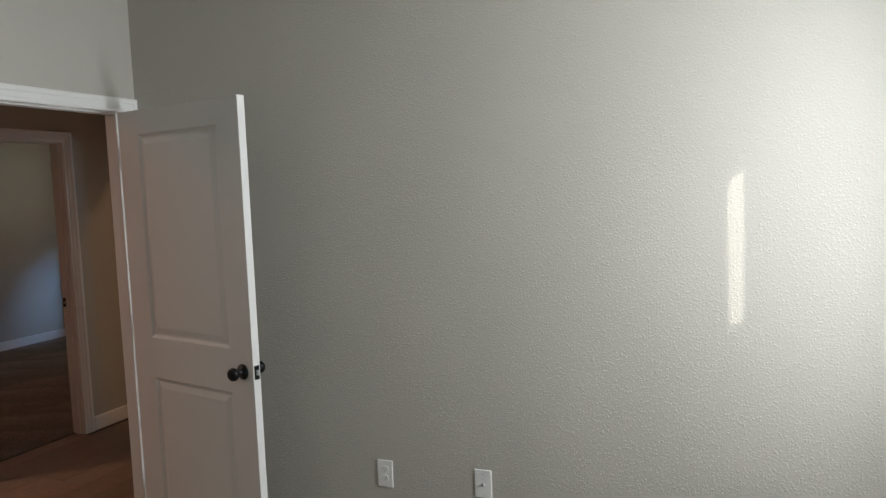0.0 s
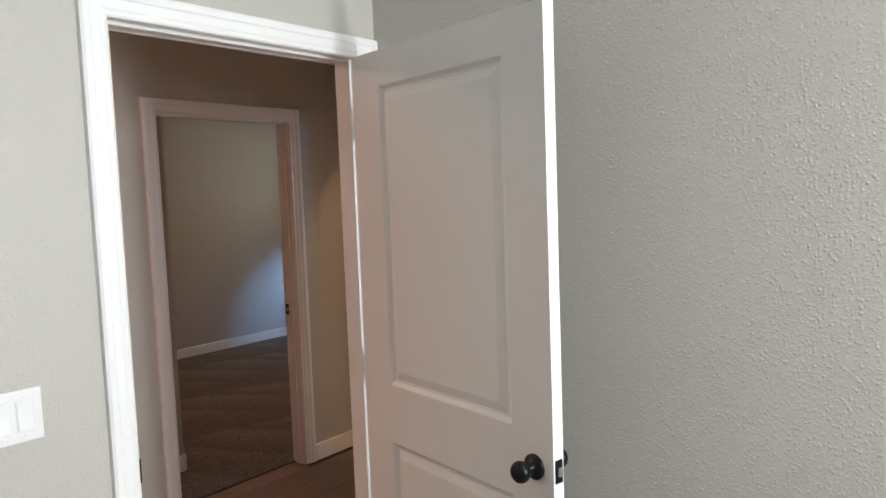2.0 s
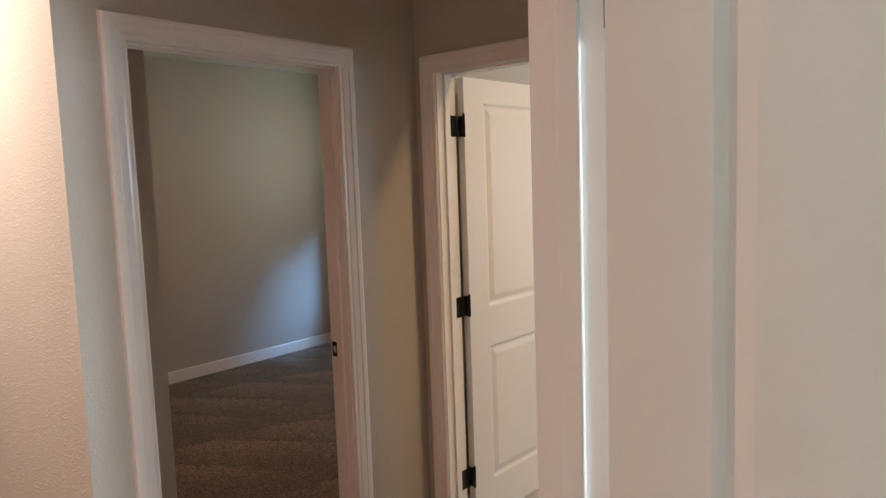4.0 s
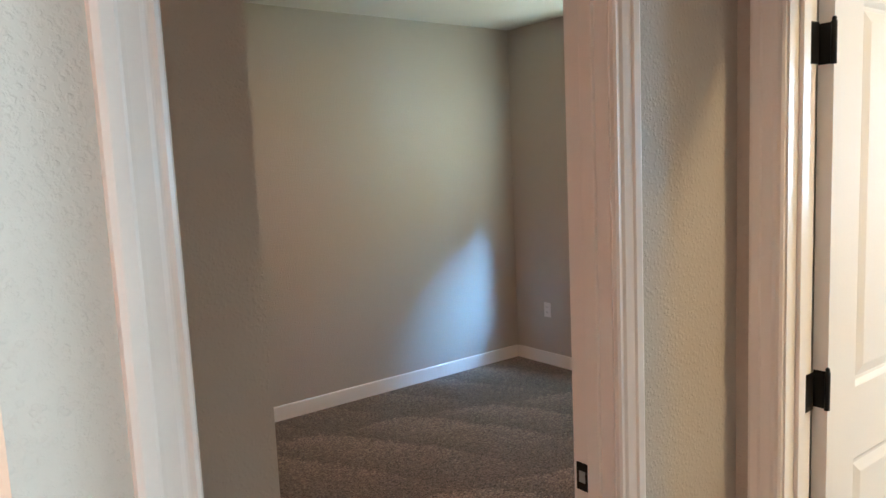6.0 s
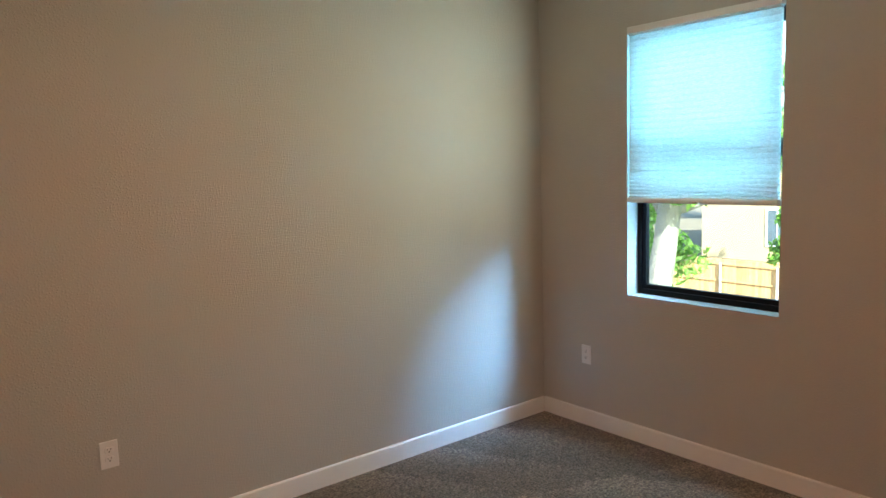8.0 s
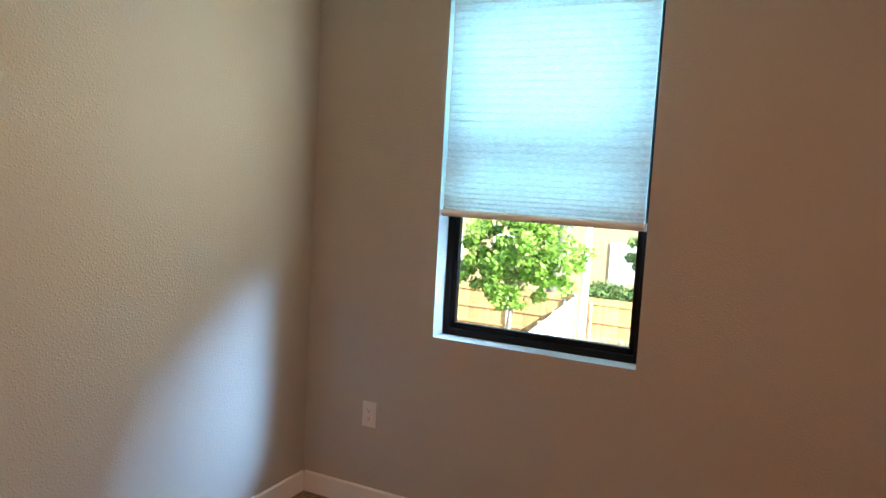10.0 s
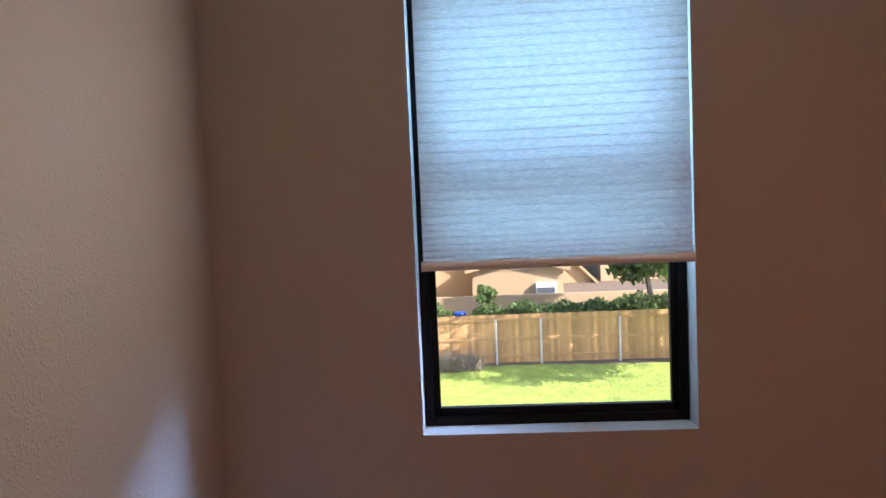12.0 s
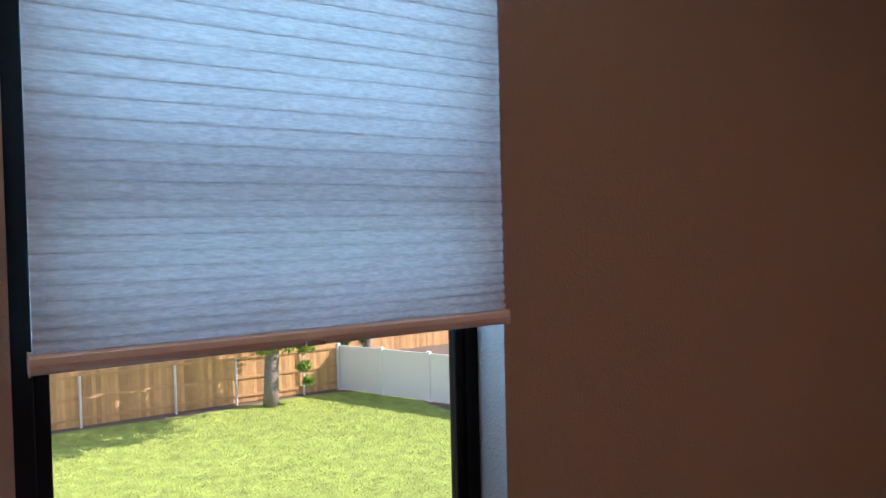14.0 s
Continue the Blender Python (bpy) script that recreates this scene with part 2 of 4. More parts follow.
def fabric_material():
    """Light-filtering non-woven polyester with fibres running along the cells."""
    m = bpy.data.materials.new("shade_fabric")
    m.use_nodes = True
    n, l = m.node_tree.nodes, m.node_tree.links
    out = n["Material Output"]
    n.remove(n["Principled BSDF"])
    co, mp, nz, mr = n.new("ShaderNodeTexCoord"), n.new("ShaderNodeMapping"), n.new("ShaderNodeTexNoise"), n.new("ShaderNodeMapRange")
    mp.inputs["Scale"].default_value = (60, 60, 330)
    l.new(co.outputs["Object"], mp.inputs["Vector"]); l.new(mp.outputs[0], nz.inputs["Vector"])
    nz.inputs["Scale"].default_value, nz.inputs["Detail"].default_value = 1.0, 5
    mr.inputs["From Min"].default_value, mr.inputs["From Max"].default_value = 0.3, 0.7
    mr.inputs["To Min"].default_value, mr.inputs["To Max"].default_value = 0.72, 0.95
    l.new(nz.outputs[0], mr.inputs["Value"])
    sc = n.new("ShaderNodeVectorMath"); sc.operation = "SCALE"; sc.inputs[0].default_value = (0.98, 0.98, 0.97)
    l.new(mr.outputs[0], sc.inputs["Scale"])
    df, tl, mx = n.new("ShaderNodeBsdfDiffuse"), n.new("ShaderNodeBsdfTranslucent"), n.new("ShaderNodeMixShader")
    l.new(sc.outputs[0], df.inputs[0]); l.new(sc.outputs[0], tl.inputs[0])
    mx.inputs[0].default_value = 0.55
    l.new(df.outputs[0], mx.inputs[1]); l.new(tl.outputs[0], mx.inputs[2]); l.new(mx.outputs[0], out.inputs[0])
    return m


FABRIC = fabric_material()


# ---- mesh helpers ----
def box(bm, x0, x1, y0, y1, z0, z1, bevel=0.0):
    vs = [bm.verts.new((x, y, z)) for x in (x0, x1) for y in (y0, y1) for z in (z0, z1)]
    faces = [bm.faces.new([vs[i] for i in f]) for f in ((0, 1, 3, 2), (4, 6, 7, 5), (0, 4, 5, 1), (2, 3, 7, 6), (0, 2, 6, 4), (1, 5, 7, 3))]
    if bevel:
        bmesh.ops.bevel(bm, geom=list({e for f in faces for e in f.edges}), offset=bevel, segments=2, profile=0.5, affect="EDGES")
    return bm


def part(name, bm, material, parent=None, label="", smooth=False):
    """Links a bmesh as one mesh object, under a thing or a part."""
    bmesh.ops.recalc_face_normals(bm, faces=bm.faces)
    me = bpy.data.meshes.new(name)
    bm.to_mesh(me)
    bm.free()
    if smooth:
        me.polygons.foreach_set("use_smooth", [True] * len(me.polygons))
    if material:
        me.materials.append(material)
    ob = new(name, me)
    if parent:
        ob.parent = parent
    if label:
        ob["label"] = label
    return ob


def empty(name, m, label, category, group="", kind=""):
    ob = new(name)
    ob.empty_display_size = 0.05
    ob.matrix_world = m
    return tagged(ob, label, category, group, kind)


def bx(name, dims, material, parent=None, bevel=0.0, label=""):
    return part(name, box(bmesh.new(), *dims, bevel), material, parent, label)


def lathe(bm, profile, segments=24, axis="z"):
    """A turned body from (radius, height) pairs."""
    rings = []
    for r, h in profile:
        ring = []
        for k in range(segments):
            a = 2 * math.pi * k / segments
            p = (r * math.cos(a), r * math.sin(a), h)
            ring.append(bm.verts.new(p if axis == "z" else (h, p[0], p[1]) if axis == "x" else (p[0], h, p[1])))
        rings.append(ring)
    for a, b in zip(rings, rings[1:]):
        for k in range(segments):
            bm.faces.new((a[k], a[(k + 1) % segments], b[(k + 1) % segments], b[k]))
    bm.faces.new(rings[0]); bm.faces.new(rings[-1])
    return bm


def wall(name, axis, t0, t1, u0, u1, openings, material, label, z0=0.0, z1=2.63):
    """A wall from t0 to t1 across its axis and from u0 to u1 along it, with openings (u0, u1, z0, z1) right through it."""
    us = sorted({u0, u1, *(v for o in openings for v in o[:2])})
    zs = sorted({z0, z1, *(v for o in openings for v in o[2:])})
    bm, verts = bmesh.new(), {}

    def vert(u, t, z):
        if (u, t, z) not in verts:
            verts[u, t, z] = bm.verts.new((t, u, z) if axis == "x" else (u, t, z))
        return verts[u, t, z]

    def solid(i, j):
        if not (0 <= i < len(us) - 1 and 0 <= j < len(zs) - 1):
            return False
        u, z = (us[i] + us[i + 1]) / 2, (zs[j] + zs[j + 1]) / 2
        return not any(o[0] < u < o[1] and o[2] < z < o[3] for o in openings)

    for i in range(len(us) - 1):
        for j in range(len(zs) - 1):
            if not solid(i, j):
                continue
            a, b, e, f = us[i], us[i + 1], zs[j], zs[j + 1]
            for t in (t0, t1):
                bm.faces.new([vert(a, t, e), vert(b, t, e), vert(b, t, f), vert(a, t, f)])
            for di, dj, ends in ((-1, 0, ((a, e), (a, f))), (1, 0, ((b, e), (b, f))), (0, -1, ((a, e), (b, e))), (0, 1, ((a, f), (b, f)))):
                if not solid(i + di, j + dj):
                    (p, q), (r, s) = ends
                    bm.faces.new([vert(p, t0, q), vert(r, t0, s), vert(r, t1, s), vert(p, t1, q)])
    return tagged(part(name, bm, material), label, "wall", kind="structure")


# ---- the rooms' shell ----
H = 2.63
GREIGE = "greige painted wall with orange-peel texture"
WIN = (3.484, 4.338, 0.835, 2.295)
wall("wall_first_bedroom_north", "y", 0, 0.115, -4.1, 1.39, [(-0.908, -0.045, 0, 2.068)], PAINT, GREIGE)
wall("wall_first_bedroom_east", "x", 0, 0.115, -3.5, 0, [], PAINT, GREIGE)
wall("wall_first_bedroom_south", "y", -3.65, -3.5, -4.1, 0.115, [(-0.986, -0.436, 0.9, 2.41)], PAINT, GREIGE)
wall("wall_first_bedroom_west", "x", -4.1, -4.0, -3.5, 0, [], PAINT, GREIGE)
wall("wall_bathroom_west", "x", 1.39, 1.505, -1.0, 1.655, [(0.771, 1.556, 0, 2.068)], PAINT, GREIGE)
wall("wall_second_bedroom_south", "y", 1.655, 1.757, -0.065, 4.35, [(0.119, 0.964, 0, 2.068)], PAINT, GREIGE)
wall("wall_passage_east", "x", -0.065, 0.05, 1.757, 4.2, [], PAINT, GREIGE)
wall("wall_second_bedroom_nook", "y", 2.19, 2.305, 0.05, 0.467, [], PAINT, GREIGE)
wall("wall_second_bedroom_west", "x", 0.352, 0.467, 2.305, 4.985, [], PAINT, GREIGE)
wall("wall_second_bedroom_north", "y", 4.985, 5.1, 0.352, 3.815, [], PAINT, GREIGE)
wall("wall_second_bedroom_east", "x", 3.815, 4.015, 1.757, 5.1, [WIN], PAINT, GREIGE)
wall("wall_passage_west", "x", -2.5, -2.4, 0.115, 4.2, [], PAINT, GREIGE)
wall("wall_passage_north", "y", 4.2, 4.3, -2.5, 0.05, [], PAINT, GREIGE)
wall("wall_bathroom_south", "y", -1.0, -0.9, 1.505, 4.35, [], PAINT, GREIGE)
wall("wall_bathroom_east", "x", 4.2, 4.35, -0.9, 1.655, [(0.05, 0.65, 1.35, 2.05)], PAINT, GREIGE)
tagged(bx("ceiling", (-4.1, 4.35, -3.65, 5.1, H, H + 0.15), CEIL), "white painted ceiling", "ceiling", kind="structure")
tagged(bx("floor_slab", (-4.1, 4.35, -3.65, 5.1, -0.3, -0.02), EXTERIOR), "subfloor under the rooms", "floor", kind="structure")
tagged(bx("floor_first_bedroom", (-4.0, 0, -3.5, 0, -0.02, 0), CARPET), "brown-grey cut-pile carpet floor", "floor", kind="structure")


def carpet_sheet(name, outline):
    bm = bmesh.new()
    low = [bm.verts.new((x, y, -0.019)) for x, y in outline]
    top = [bm.verts.new((x, y, 0.004)) for x, y in outline]
    bm.faces.new(low); bm.faces.new(top)
    for k in range(len(low)):
        j = (k + 1) % len(low)
        bm.faces.new((low[k], low[j], top[j], top[k]))
    return tagged(part(name, bm, CARPET), "brown-grey cut-pile carpet with vacuum marks", "carpet", kind="structure")


carpet_sheet("floor_second_bedroom", [(0.141, 1.757), (0.942, 1.757), (0.942, 1.7575), (3.815, 1.7575), (3.815, 4.985), (0.467, 4.985), (0.467, 2.19), (0.05, 2.19), (0.05, 1.7575), (0.141, 1.7575)])
tagged(bx("carpet_edge", (0.141, 0.942, 1.745, 1.757, -0.019, 0.003), BLACK), "dark carpet edge strip in the doorway", "trim", kind="structure")


def baseboard(u0, u1, axis, face, side):
    """White base with an eased top, on the wall face, standing out to the side (+1 or -1)."""
    bm = bmesh.new()
    prof = [(0, 0), (0.014, 0), (0.014, 0.094), (0.010, 0.100), (0, 0.100)]
    ends = []
    for u in (u0, u1):
        ends.append([bm.verts.new((face + side * d, u, z + 0.001) if axis == "x" else (u, face + side * d, z + 0.001)) for d, z in prof])
    for k in range(len(prof)):
        j = (k + 1) % len(prof)
        bm.faces.new((ends[0][k], ends[0][j], ends[1][j], ends[1][k]))
    bm.faces.new(ends[0]); bm.faces.new(ends[1])
    return tagged(part("baseboard", bm, TRIM), "white painted baseboard along the wall", "baseboard", kind="structure")


G = 0.0015
for row in ((-3.5, -0.86, "x", 0 - G, -1), (-4.0, -0.96, "y", 0 - G, -1), (-2.4, -0.96, "y", 0.115 + G, 1), (0.01, 1.374, "y", 0.115 + G, 1),
            (0.131, 0.707, "x", 1.39 - G, -1), (1.622, 1.638, "x", 1.39 - G, -1), (1.028, 1.388, "y", 1.655 - G, -1), (-0.065, 0.053, "y", 1.655 - G, -1),
            (1.655, 4.2, "x", -0.065 - G, -1), (0.064, 0.467, "y", 2.19 - G, -1), (2.19, 4.969, "x", 0.467 + G, 1), (0.483, 3.799, "y", 4.985 - G, -1),
            (1.786, 4.969, "x", 3.815 - G, -1), (1.03, 3.799, "y", 1.757 + G, 1), (1.508, 3.405, "y", 1.655 - G, -1), (-0.9, 0.707, "x", 1.505 + G, 1)):
    baseboard(*row)


# ---- door frames ----
def casing(name, frame_pose, width, height, parent, wide):
    """Moulded casing round an opening: two legs and a head, mitred. Local x along the wall, y out of it, z up; the opening starts at x = 0."""
    prof = [(0.0, 0.0), (0.0, 0.009), (0.005, 0.0125), (0.011, 0.0105), (0.014, 0.0105), (0.020, 0.0135), (0.036, 0.0150), (0.040, 0.0150), (0.044, 0.0185), (0.058, 0.0190), (0.065, 0.0150), (0.066, 0.0)]
    prof = [(u * wide / 0.066, d) for u, d in prof]
    for kind in ("left", "right", "head"):
        bm = bmesh.new()
        rows = []
        for k in range(2):
            row = []
            for u, d in prof:
                if kind == "left":
                    p = (-u, -d, 0.0 if k == 0 else height + u)
                elif kind == "right":
                    p = (width + u, -d, 0.0 if k == 0 else height + u)
                else:
                    p = (-u if k == 0 else width + u, -d, height + u)
                row.append(bm.verts.new(frame_pose @ Vector(p)))
            rows.append(row)
        n = len(prof)
        for k in range(n):
            j = (k + 1) % n
            bm.faces.new((rows[0][k], rows[0][j], rows[1][j], rows[1][k]))
        bm.faces.new(rows[0]); bm.faces.new(rows[1])
        part(name, bm, TRIM, parent)


def door_frame(name, m, clear, depth, label, strike=None, stop=0.05, wide=0.076):
    """Jambs, head, stops and casing on both faces. m: local x along the wall, y through it, z up; the clear opening starts at x = 0."""
    frame_thing = tagged(new(name), label, "door frame", kind="structure")
    top = 2.05
    for dims in ((-0.019, 0, -0.001, depth + 0.001, 0, top), (clear, clear + 0.019, -0.001, depth + 0.001, 0, top), (-0.019, clear + 0.019, -0.001, depth + 0.001, top, top + 0.017)):
        ob = bx("jamb", dims, TRIM, frame_thing)
        ob.data.transform(m)
    for dims in ((0, 0.010, stop, stop + 0.032, 0, top), (clear - 0.010, clear, stop, stop + 0.032, 0, top), (0.010, clear - 0.010, stop, stop + 0.032, top - 0.010, top)):
        ob = bx("door_stop", dims, TRIM, frame_thing, 0.002)
        ob.data.transform(m)
    casing("casing", m @ Matrix.Translation((-0.005, 0, 0)), clear + 0.010, top + 0.005 - 0.010, frame_thing, wide)
    casing("casing", m @ Matrix.Translation((clear + 0.005, depth, 0)) @ pose(0, 0, 0, 0, 0, 180), clear + 0.010, top + 0.005 - 0.010, frame_thing, wide)
    if strike:
        side, y = strike
        x = 0.0 if side < 0 else clear
        plate = part("strike_plate", box(bmesh.new(), min(x, x - side * 0.003), max(x, x - side * 0.003), y - 0.014, y + 0.018, 0.912, 0.972, 0.001), BLACK, frame_thing, "black strike plate")
        plate.data.transform(m)
        hole = part("latch_hole", box(bmesh.new(), min(x - side * 0.0031, x - side * 0.0038), max(x - side * 0.0031, x - side * 0.0038), y - 0.006, y + 0.010, 0.930, 0.955), STEEL, plate)
        hole.data.transform(m)
    return frame_thing


door_frame("door_frame_1", pose(-0.884, 0, 0), 0.815, 0.115, "white moulded door frame between bedroom and hall", (-1, 0.02), stop=0.042, wide=0.066)
door_frame("door_frame_2", pose(0.139, 1.655, 0), 0.804, 0.102, "white moulded door frame of the carpeted bedroom", (1, 0.080), stop=0.030)
door_frame("door_frame_3", pose(1.39, 1.537, 0, 0, 0, -90), 0.747, 0.115, "white moulded door frame of the bathroom", None, stop=0.04)


# ---- doors ----
def door_leaf(name, m, width, label, knob_faces=(-1, 1), hinge_zs=(1.83, 1.04, 0.25), hinge_y=0.0):
    """Two-panel moulded door. Local x from the hinge edge, y through the 35 mm leaf (0 to 0.035), z up."""
    door = empty(name, m, label, "door", kind="structure")
    t, z0, z1, stile = 0.035, 0.012, 2.04, 0.138
    panels = ((0.20, 0.834), (1.018, 1.935))
    xs = [0, stile, width - stile, width]
    zs = [z0, panels[0][0], panels[0][1], panels[1][0], panels[1][1], z1]
    bm = bmesh.new()
    for y, s in ((0.0, 1), (t, -1)):
        grid = [[bm.verts.new((x, y, z)) for z in zs] for x in xs]
        for i in range(3):
            for j in range(5):
                if not (i == 1 and j in (1, 3)):
                    bm.faces.new((grid[i][j], grid[i + 1][j], grid[i + 1][j + 1], grid[i][j + 1]))
        for j in (1, 3):
            ring = [grid[1][j], grid[2][j], grid[2][j + 1], grid[1][j + 1]]
            a, b, e, f = xs[1], xs[2], zs[j], zs[j + 1]
            for inset, depth in ((0.006, 0.004), (0.012, 0.009), (0.020, 0.010)):
                nxt = [bm.verts.new((x, y + s * depth, z)) for x, z in ((a + inset, e + inset), (b - inset, e + inset), (b - inset, f - inset), (a + inset, f - inset))]
                for k in range(4):
                    bm.faces.new((ring[k], ring[(k + 1) % 4], nxt[(k + 1) % 4], nxt[k]))
                ring = nxt
            bm.faces.new(ring)
    for x in (0, width):
        bm.faces.new([bm.verts.new((x, y, z)) for y, z in ((0, z0), (t, z0), (t, z1), (0, z1))])
    for z in (z0, z1):
        bm.faces.new([bm.verts.new((x, y, z)) for x, y in ((0, 0), (width, 0), (width, t), (0, t))])
    bmesh.ops.remove_doubles(bm, verts=bm.verts, dist=0.0001)
    leaf = part("leaf", bm, DOOR, door)
    for j in (0, 1):
        e, f = panels[j]
        for y, s in ((0.0, 1), (t, -1)):
            bm = bmesh.new()
            a, b = stile, width - stile
            rows = [[bm.verts.new((x, y + s * d, z)) for x, z in ((a + i, e + i), (b - i, e + i), (b - i, f - i), (a + i, f - i))]
                    for i, d in ((0.0205, 0.0098), (0.024, 0.0086), (0.046, 0.0022), (0.048, 0.0020))]
            for p, q in zip(rows, rows[1:]):
                for k in range(4):
                    bm.faces.new((p[k], p[(k + 1) % 4], q[(k + 1) % 4], q[k]))
            bm.faces.new(rows[-1])
            part("panel", bm, DOOR, leaf)
    kz = 0.93
    for s in knob_faces:
        y = 0.0 if s < 0 else t
        knob = part("door_knob", lathe(bmesh.new(), [(0.004, 0.030), (0.0125, 0.031), (0.022, 0.037), (0.0265, 0.045), (0.0272, 0.052), (0.025, 0.060), (0.019, 0.066), (0.009, 0.069), (0.001, 0.0695)], 28, "y"), BLACK, door, "round black door knob", True)
        rose = part("rose", lathe(bmesh.new(), [(0.0325, 0.0), (0.0325, 0.004), (0.029, 0.008), (0.013, 0.010), (0.011, 0.018), (0.012, 0.0305)], 28, "y"), BLACK, knob, "black round rose", True)
        for o in (knob, rose):
            if s < 0:
                o.data.transform(Matrix.Scale(-1, 4, (0, 1, 0)))
                o.data.flip_normals()
            o.data.transform(Matrix.Translation((width - 0.062, y, kz)))
    latch = bx("latch_plate", (width - 0.0002, width + 0.002, 0.005, 0.030, kz - 0.029, kz + 0.029), BLACK, door, 0.0008, "black latch face plate")
    bx("latch_bolt", (width + 0.002, width + 0.010, 0.011, 0.024, kz - 0.011, kz + 0.011), STEEL, latch, 0.002, "steel latch bolt")
    for z in hinge_zs:
        hinge = part("hinge", lathe(bmesh.new(), [(0.0065, z - 0.046), (0.0065, z + 0.046), (0.0045, z + 0.047), (0.0055, z + 0.052), (0.003, z + 0.056)], 14), BLACK, door, "black butt hinge", True)
        hinge.data.transform(Matrix.Translation((-0.004, hinge_y, 0)))
        d = 1 if hinge_y <= 0.01 else -1
        leafplate = bx("hinge_leaf", (-0.0025, -0.0002, min(hinge_y, hinge_y + d * 0.034), max(hinge_y, hinge_y + d * 0.034), z - 0.045, z + 0.045), BLACK, hinge, 0.0008)
    return door


door_leaf("door_1", Matrix(((-0.199, 0.980, 0, -0.121), (-0.980, -0.199, 0, -0.018), (0, 0, 1, 0), (0, 0, 0, 1))), 0.81, "white two-panel door standing open beside the wall", hinge_y=0.035)
door_leaf("door_3", Matrix(((0.9998, 0.0195, 0, 1.536), (-0.0195, 0.9998, 0, 1.512), (0, 0, 1, 0), (0, 0, 0, 1))), 0.745, "white two-panel bathroom door standing open with black hinges", hinge_y=-0.001)
frame_1 = bpy.data.objects["door_frame_1"]
bx("strike_lip", (-0.8895, -0.8825, -0.0055, -0.0012, 0.925, 0.985), BLACK, frame_1, 0.001, "black strike plate lip")
# leaves of the bathroom door's hinges on its jamb
frame_3 = bpy.data.objects["door_frame_3"]
for z in (1.83, 1.04, 0.25):
    bx("hinge_leaf", (1.468, 1.512, 1.5335, 1.5365, z - 0.045, z + 0.045), BLACK, frame_3, 0.001, "black hinge leaf")


# ---- plates on the walls ----
def wall_plate(name, m, kind, label, group=""):
    """Local x along the wall, z up, y into the room."""
    w = {"duplex": 0.070, "coax": 0.070, "switch": 0.117}[kind]
    thing = empty(name, m, label, "switch" if kind == "switch" else "outlet", group)
    bm = box(bmesh.new(), -w / 2, w / 2, 0.0005, 0.0055, -0.0572, 0.0572)
    bmesh.ops.bevel(bm, geom=[e for e in bm.edges if all(v.co.y > 0.003 for v in e.verts)], offset=0.0028, segments=3, profile=0.6, affect="EDGES")
    part("cover_plate", bm, PLASTIC, thing)
    screws = [(0, 0)] if kind == "duplex" else [(0, 0.042), (0, -0.042)] if kind == "coax" else [(x, z) for x in (-0.023, 0.023) for z in (-0.042, 0.042)]
    for x, z in screws:
        o = part("screw", lathe(bmesh.new(), [(0.0032, 0.0054), (0.0032, 0.0062), (0.002, 0.0066)], 12, "y"), PLASTIC if kind != "coax" else STEEL, thing, "", True)
        o.data.transform(Matrix.Translation((x, 0, z)))
    if kind == "duplex":
        for z in (-0.0195, 0.0195):
            bm = bmesh.new()
            ring = [(0.0172 * math.cos(a) * (1 if abs(math.cos(a)) < 0.9 else 0.98), max(-0.0135, min(0.0135, 0.0172 * math.sin(a)))) for a in [2 * math.pi * k / 32 for k in range(32)]]
            lo = [bm.verts.new((x, 0.0054, z + q)) for x, q in ring]
            hi = [bm.verts.new((x * 0.96, 0.0072, z + q * 0.96)) for x, q in ring]
            bm.faces.new(lo); bm.faces.new(hi)
            for k in range(32):
                bm.faces.new((lo[k], lo[(k + 1) % 32], hi[(k + 1) % 32], hi[k]))
            face = part("receptacle", bm, PLASTIC, thing)
            for dims in ((-0.0072, -0.0054, z + 0.000, z + 0.0085), (0.0054, 0.0070, z + 0.001, z + 0.0080), (-0.0022, 0.0022, z - 0.0085, z - 0.0042)):
                bx("slot", (dims[0], dims[1], 0.0066, 0.00745, dims[2], dims[3]), SLOT, face)
    elif kind == "coax":
        conn = part("coax_connector", lathe(bmesh.new(), [(0.0062, 0.0054), (0.0062, 0.0085), (0.0046, 0.0088), (0.0046, 0.016), (0.0030, 0.0162)], 12, "y"), STEEL, thing, "threaded metal coaxial connector", True)
        conn.data.transform(Matrix.Translation((0, 0, -0.002)))
    else:
        for x in (-0.023, 0.023):
            # grey strip stands in for the shaded seam round each rocker
            bx("seam_strip", (x - 0.0174, x + 0.0174, 0.0050, 0.0058, -0.0341, 0.0341), GROUT, thing)
            rim = bx("switch_frame", (x - 0.0168, x + 0.0168, 0.0045, 0.0064, -0.0335, 0.0335), PLASTIC, thing, 0.0006)
            bm = bmesh.new()
            prof = [(-0.0312, 0.0060), (-0.0312, 0.0108), (0.0, 0.0078), (0.0312, 0.0074), (0.0312, 0.0060)]
            rows = [[bm.verts.new((x + s * 0.0148, d, z)) for z, d in prof] for s in (-1, 1)]
            for k in range(5):
                bm.faces.new((rows[0][k], rows[0][(k + 1) % 5], rows[1][(k + 1) % 5], rows[1][k]))
            bm.faces.new(rows[0]); bm.faces.new(rows[1])
            part("rocker", bm, PLASTIC, rim)
    return thing


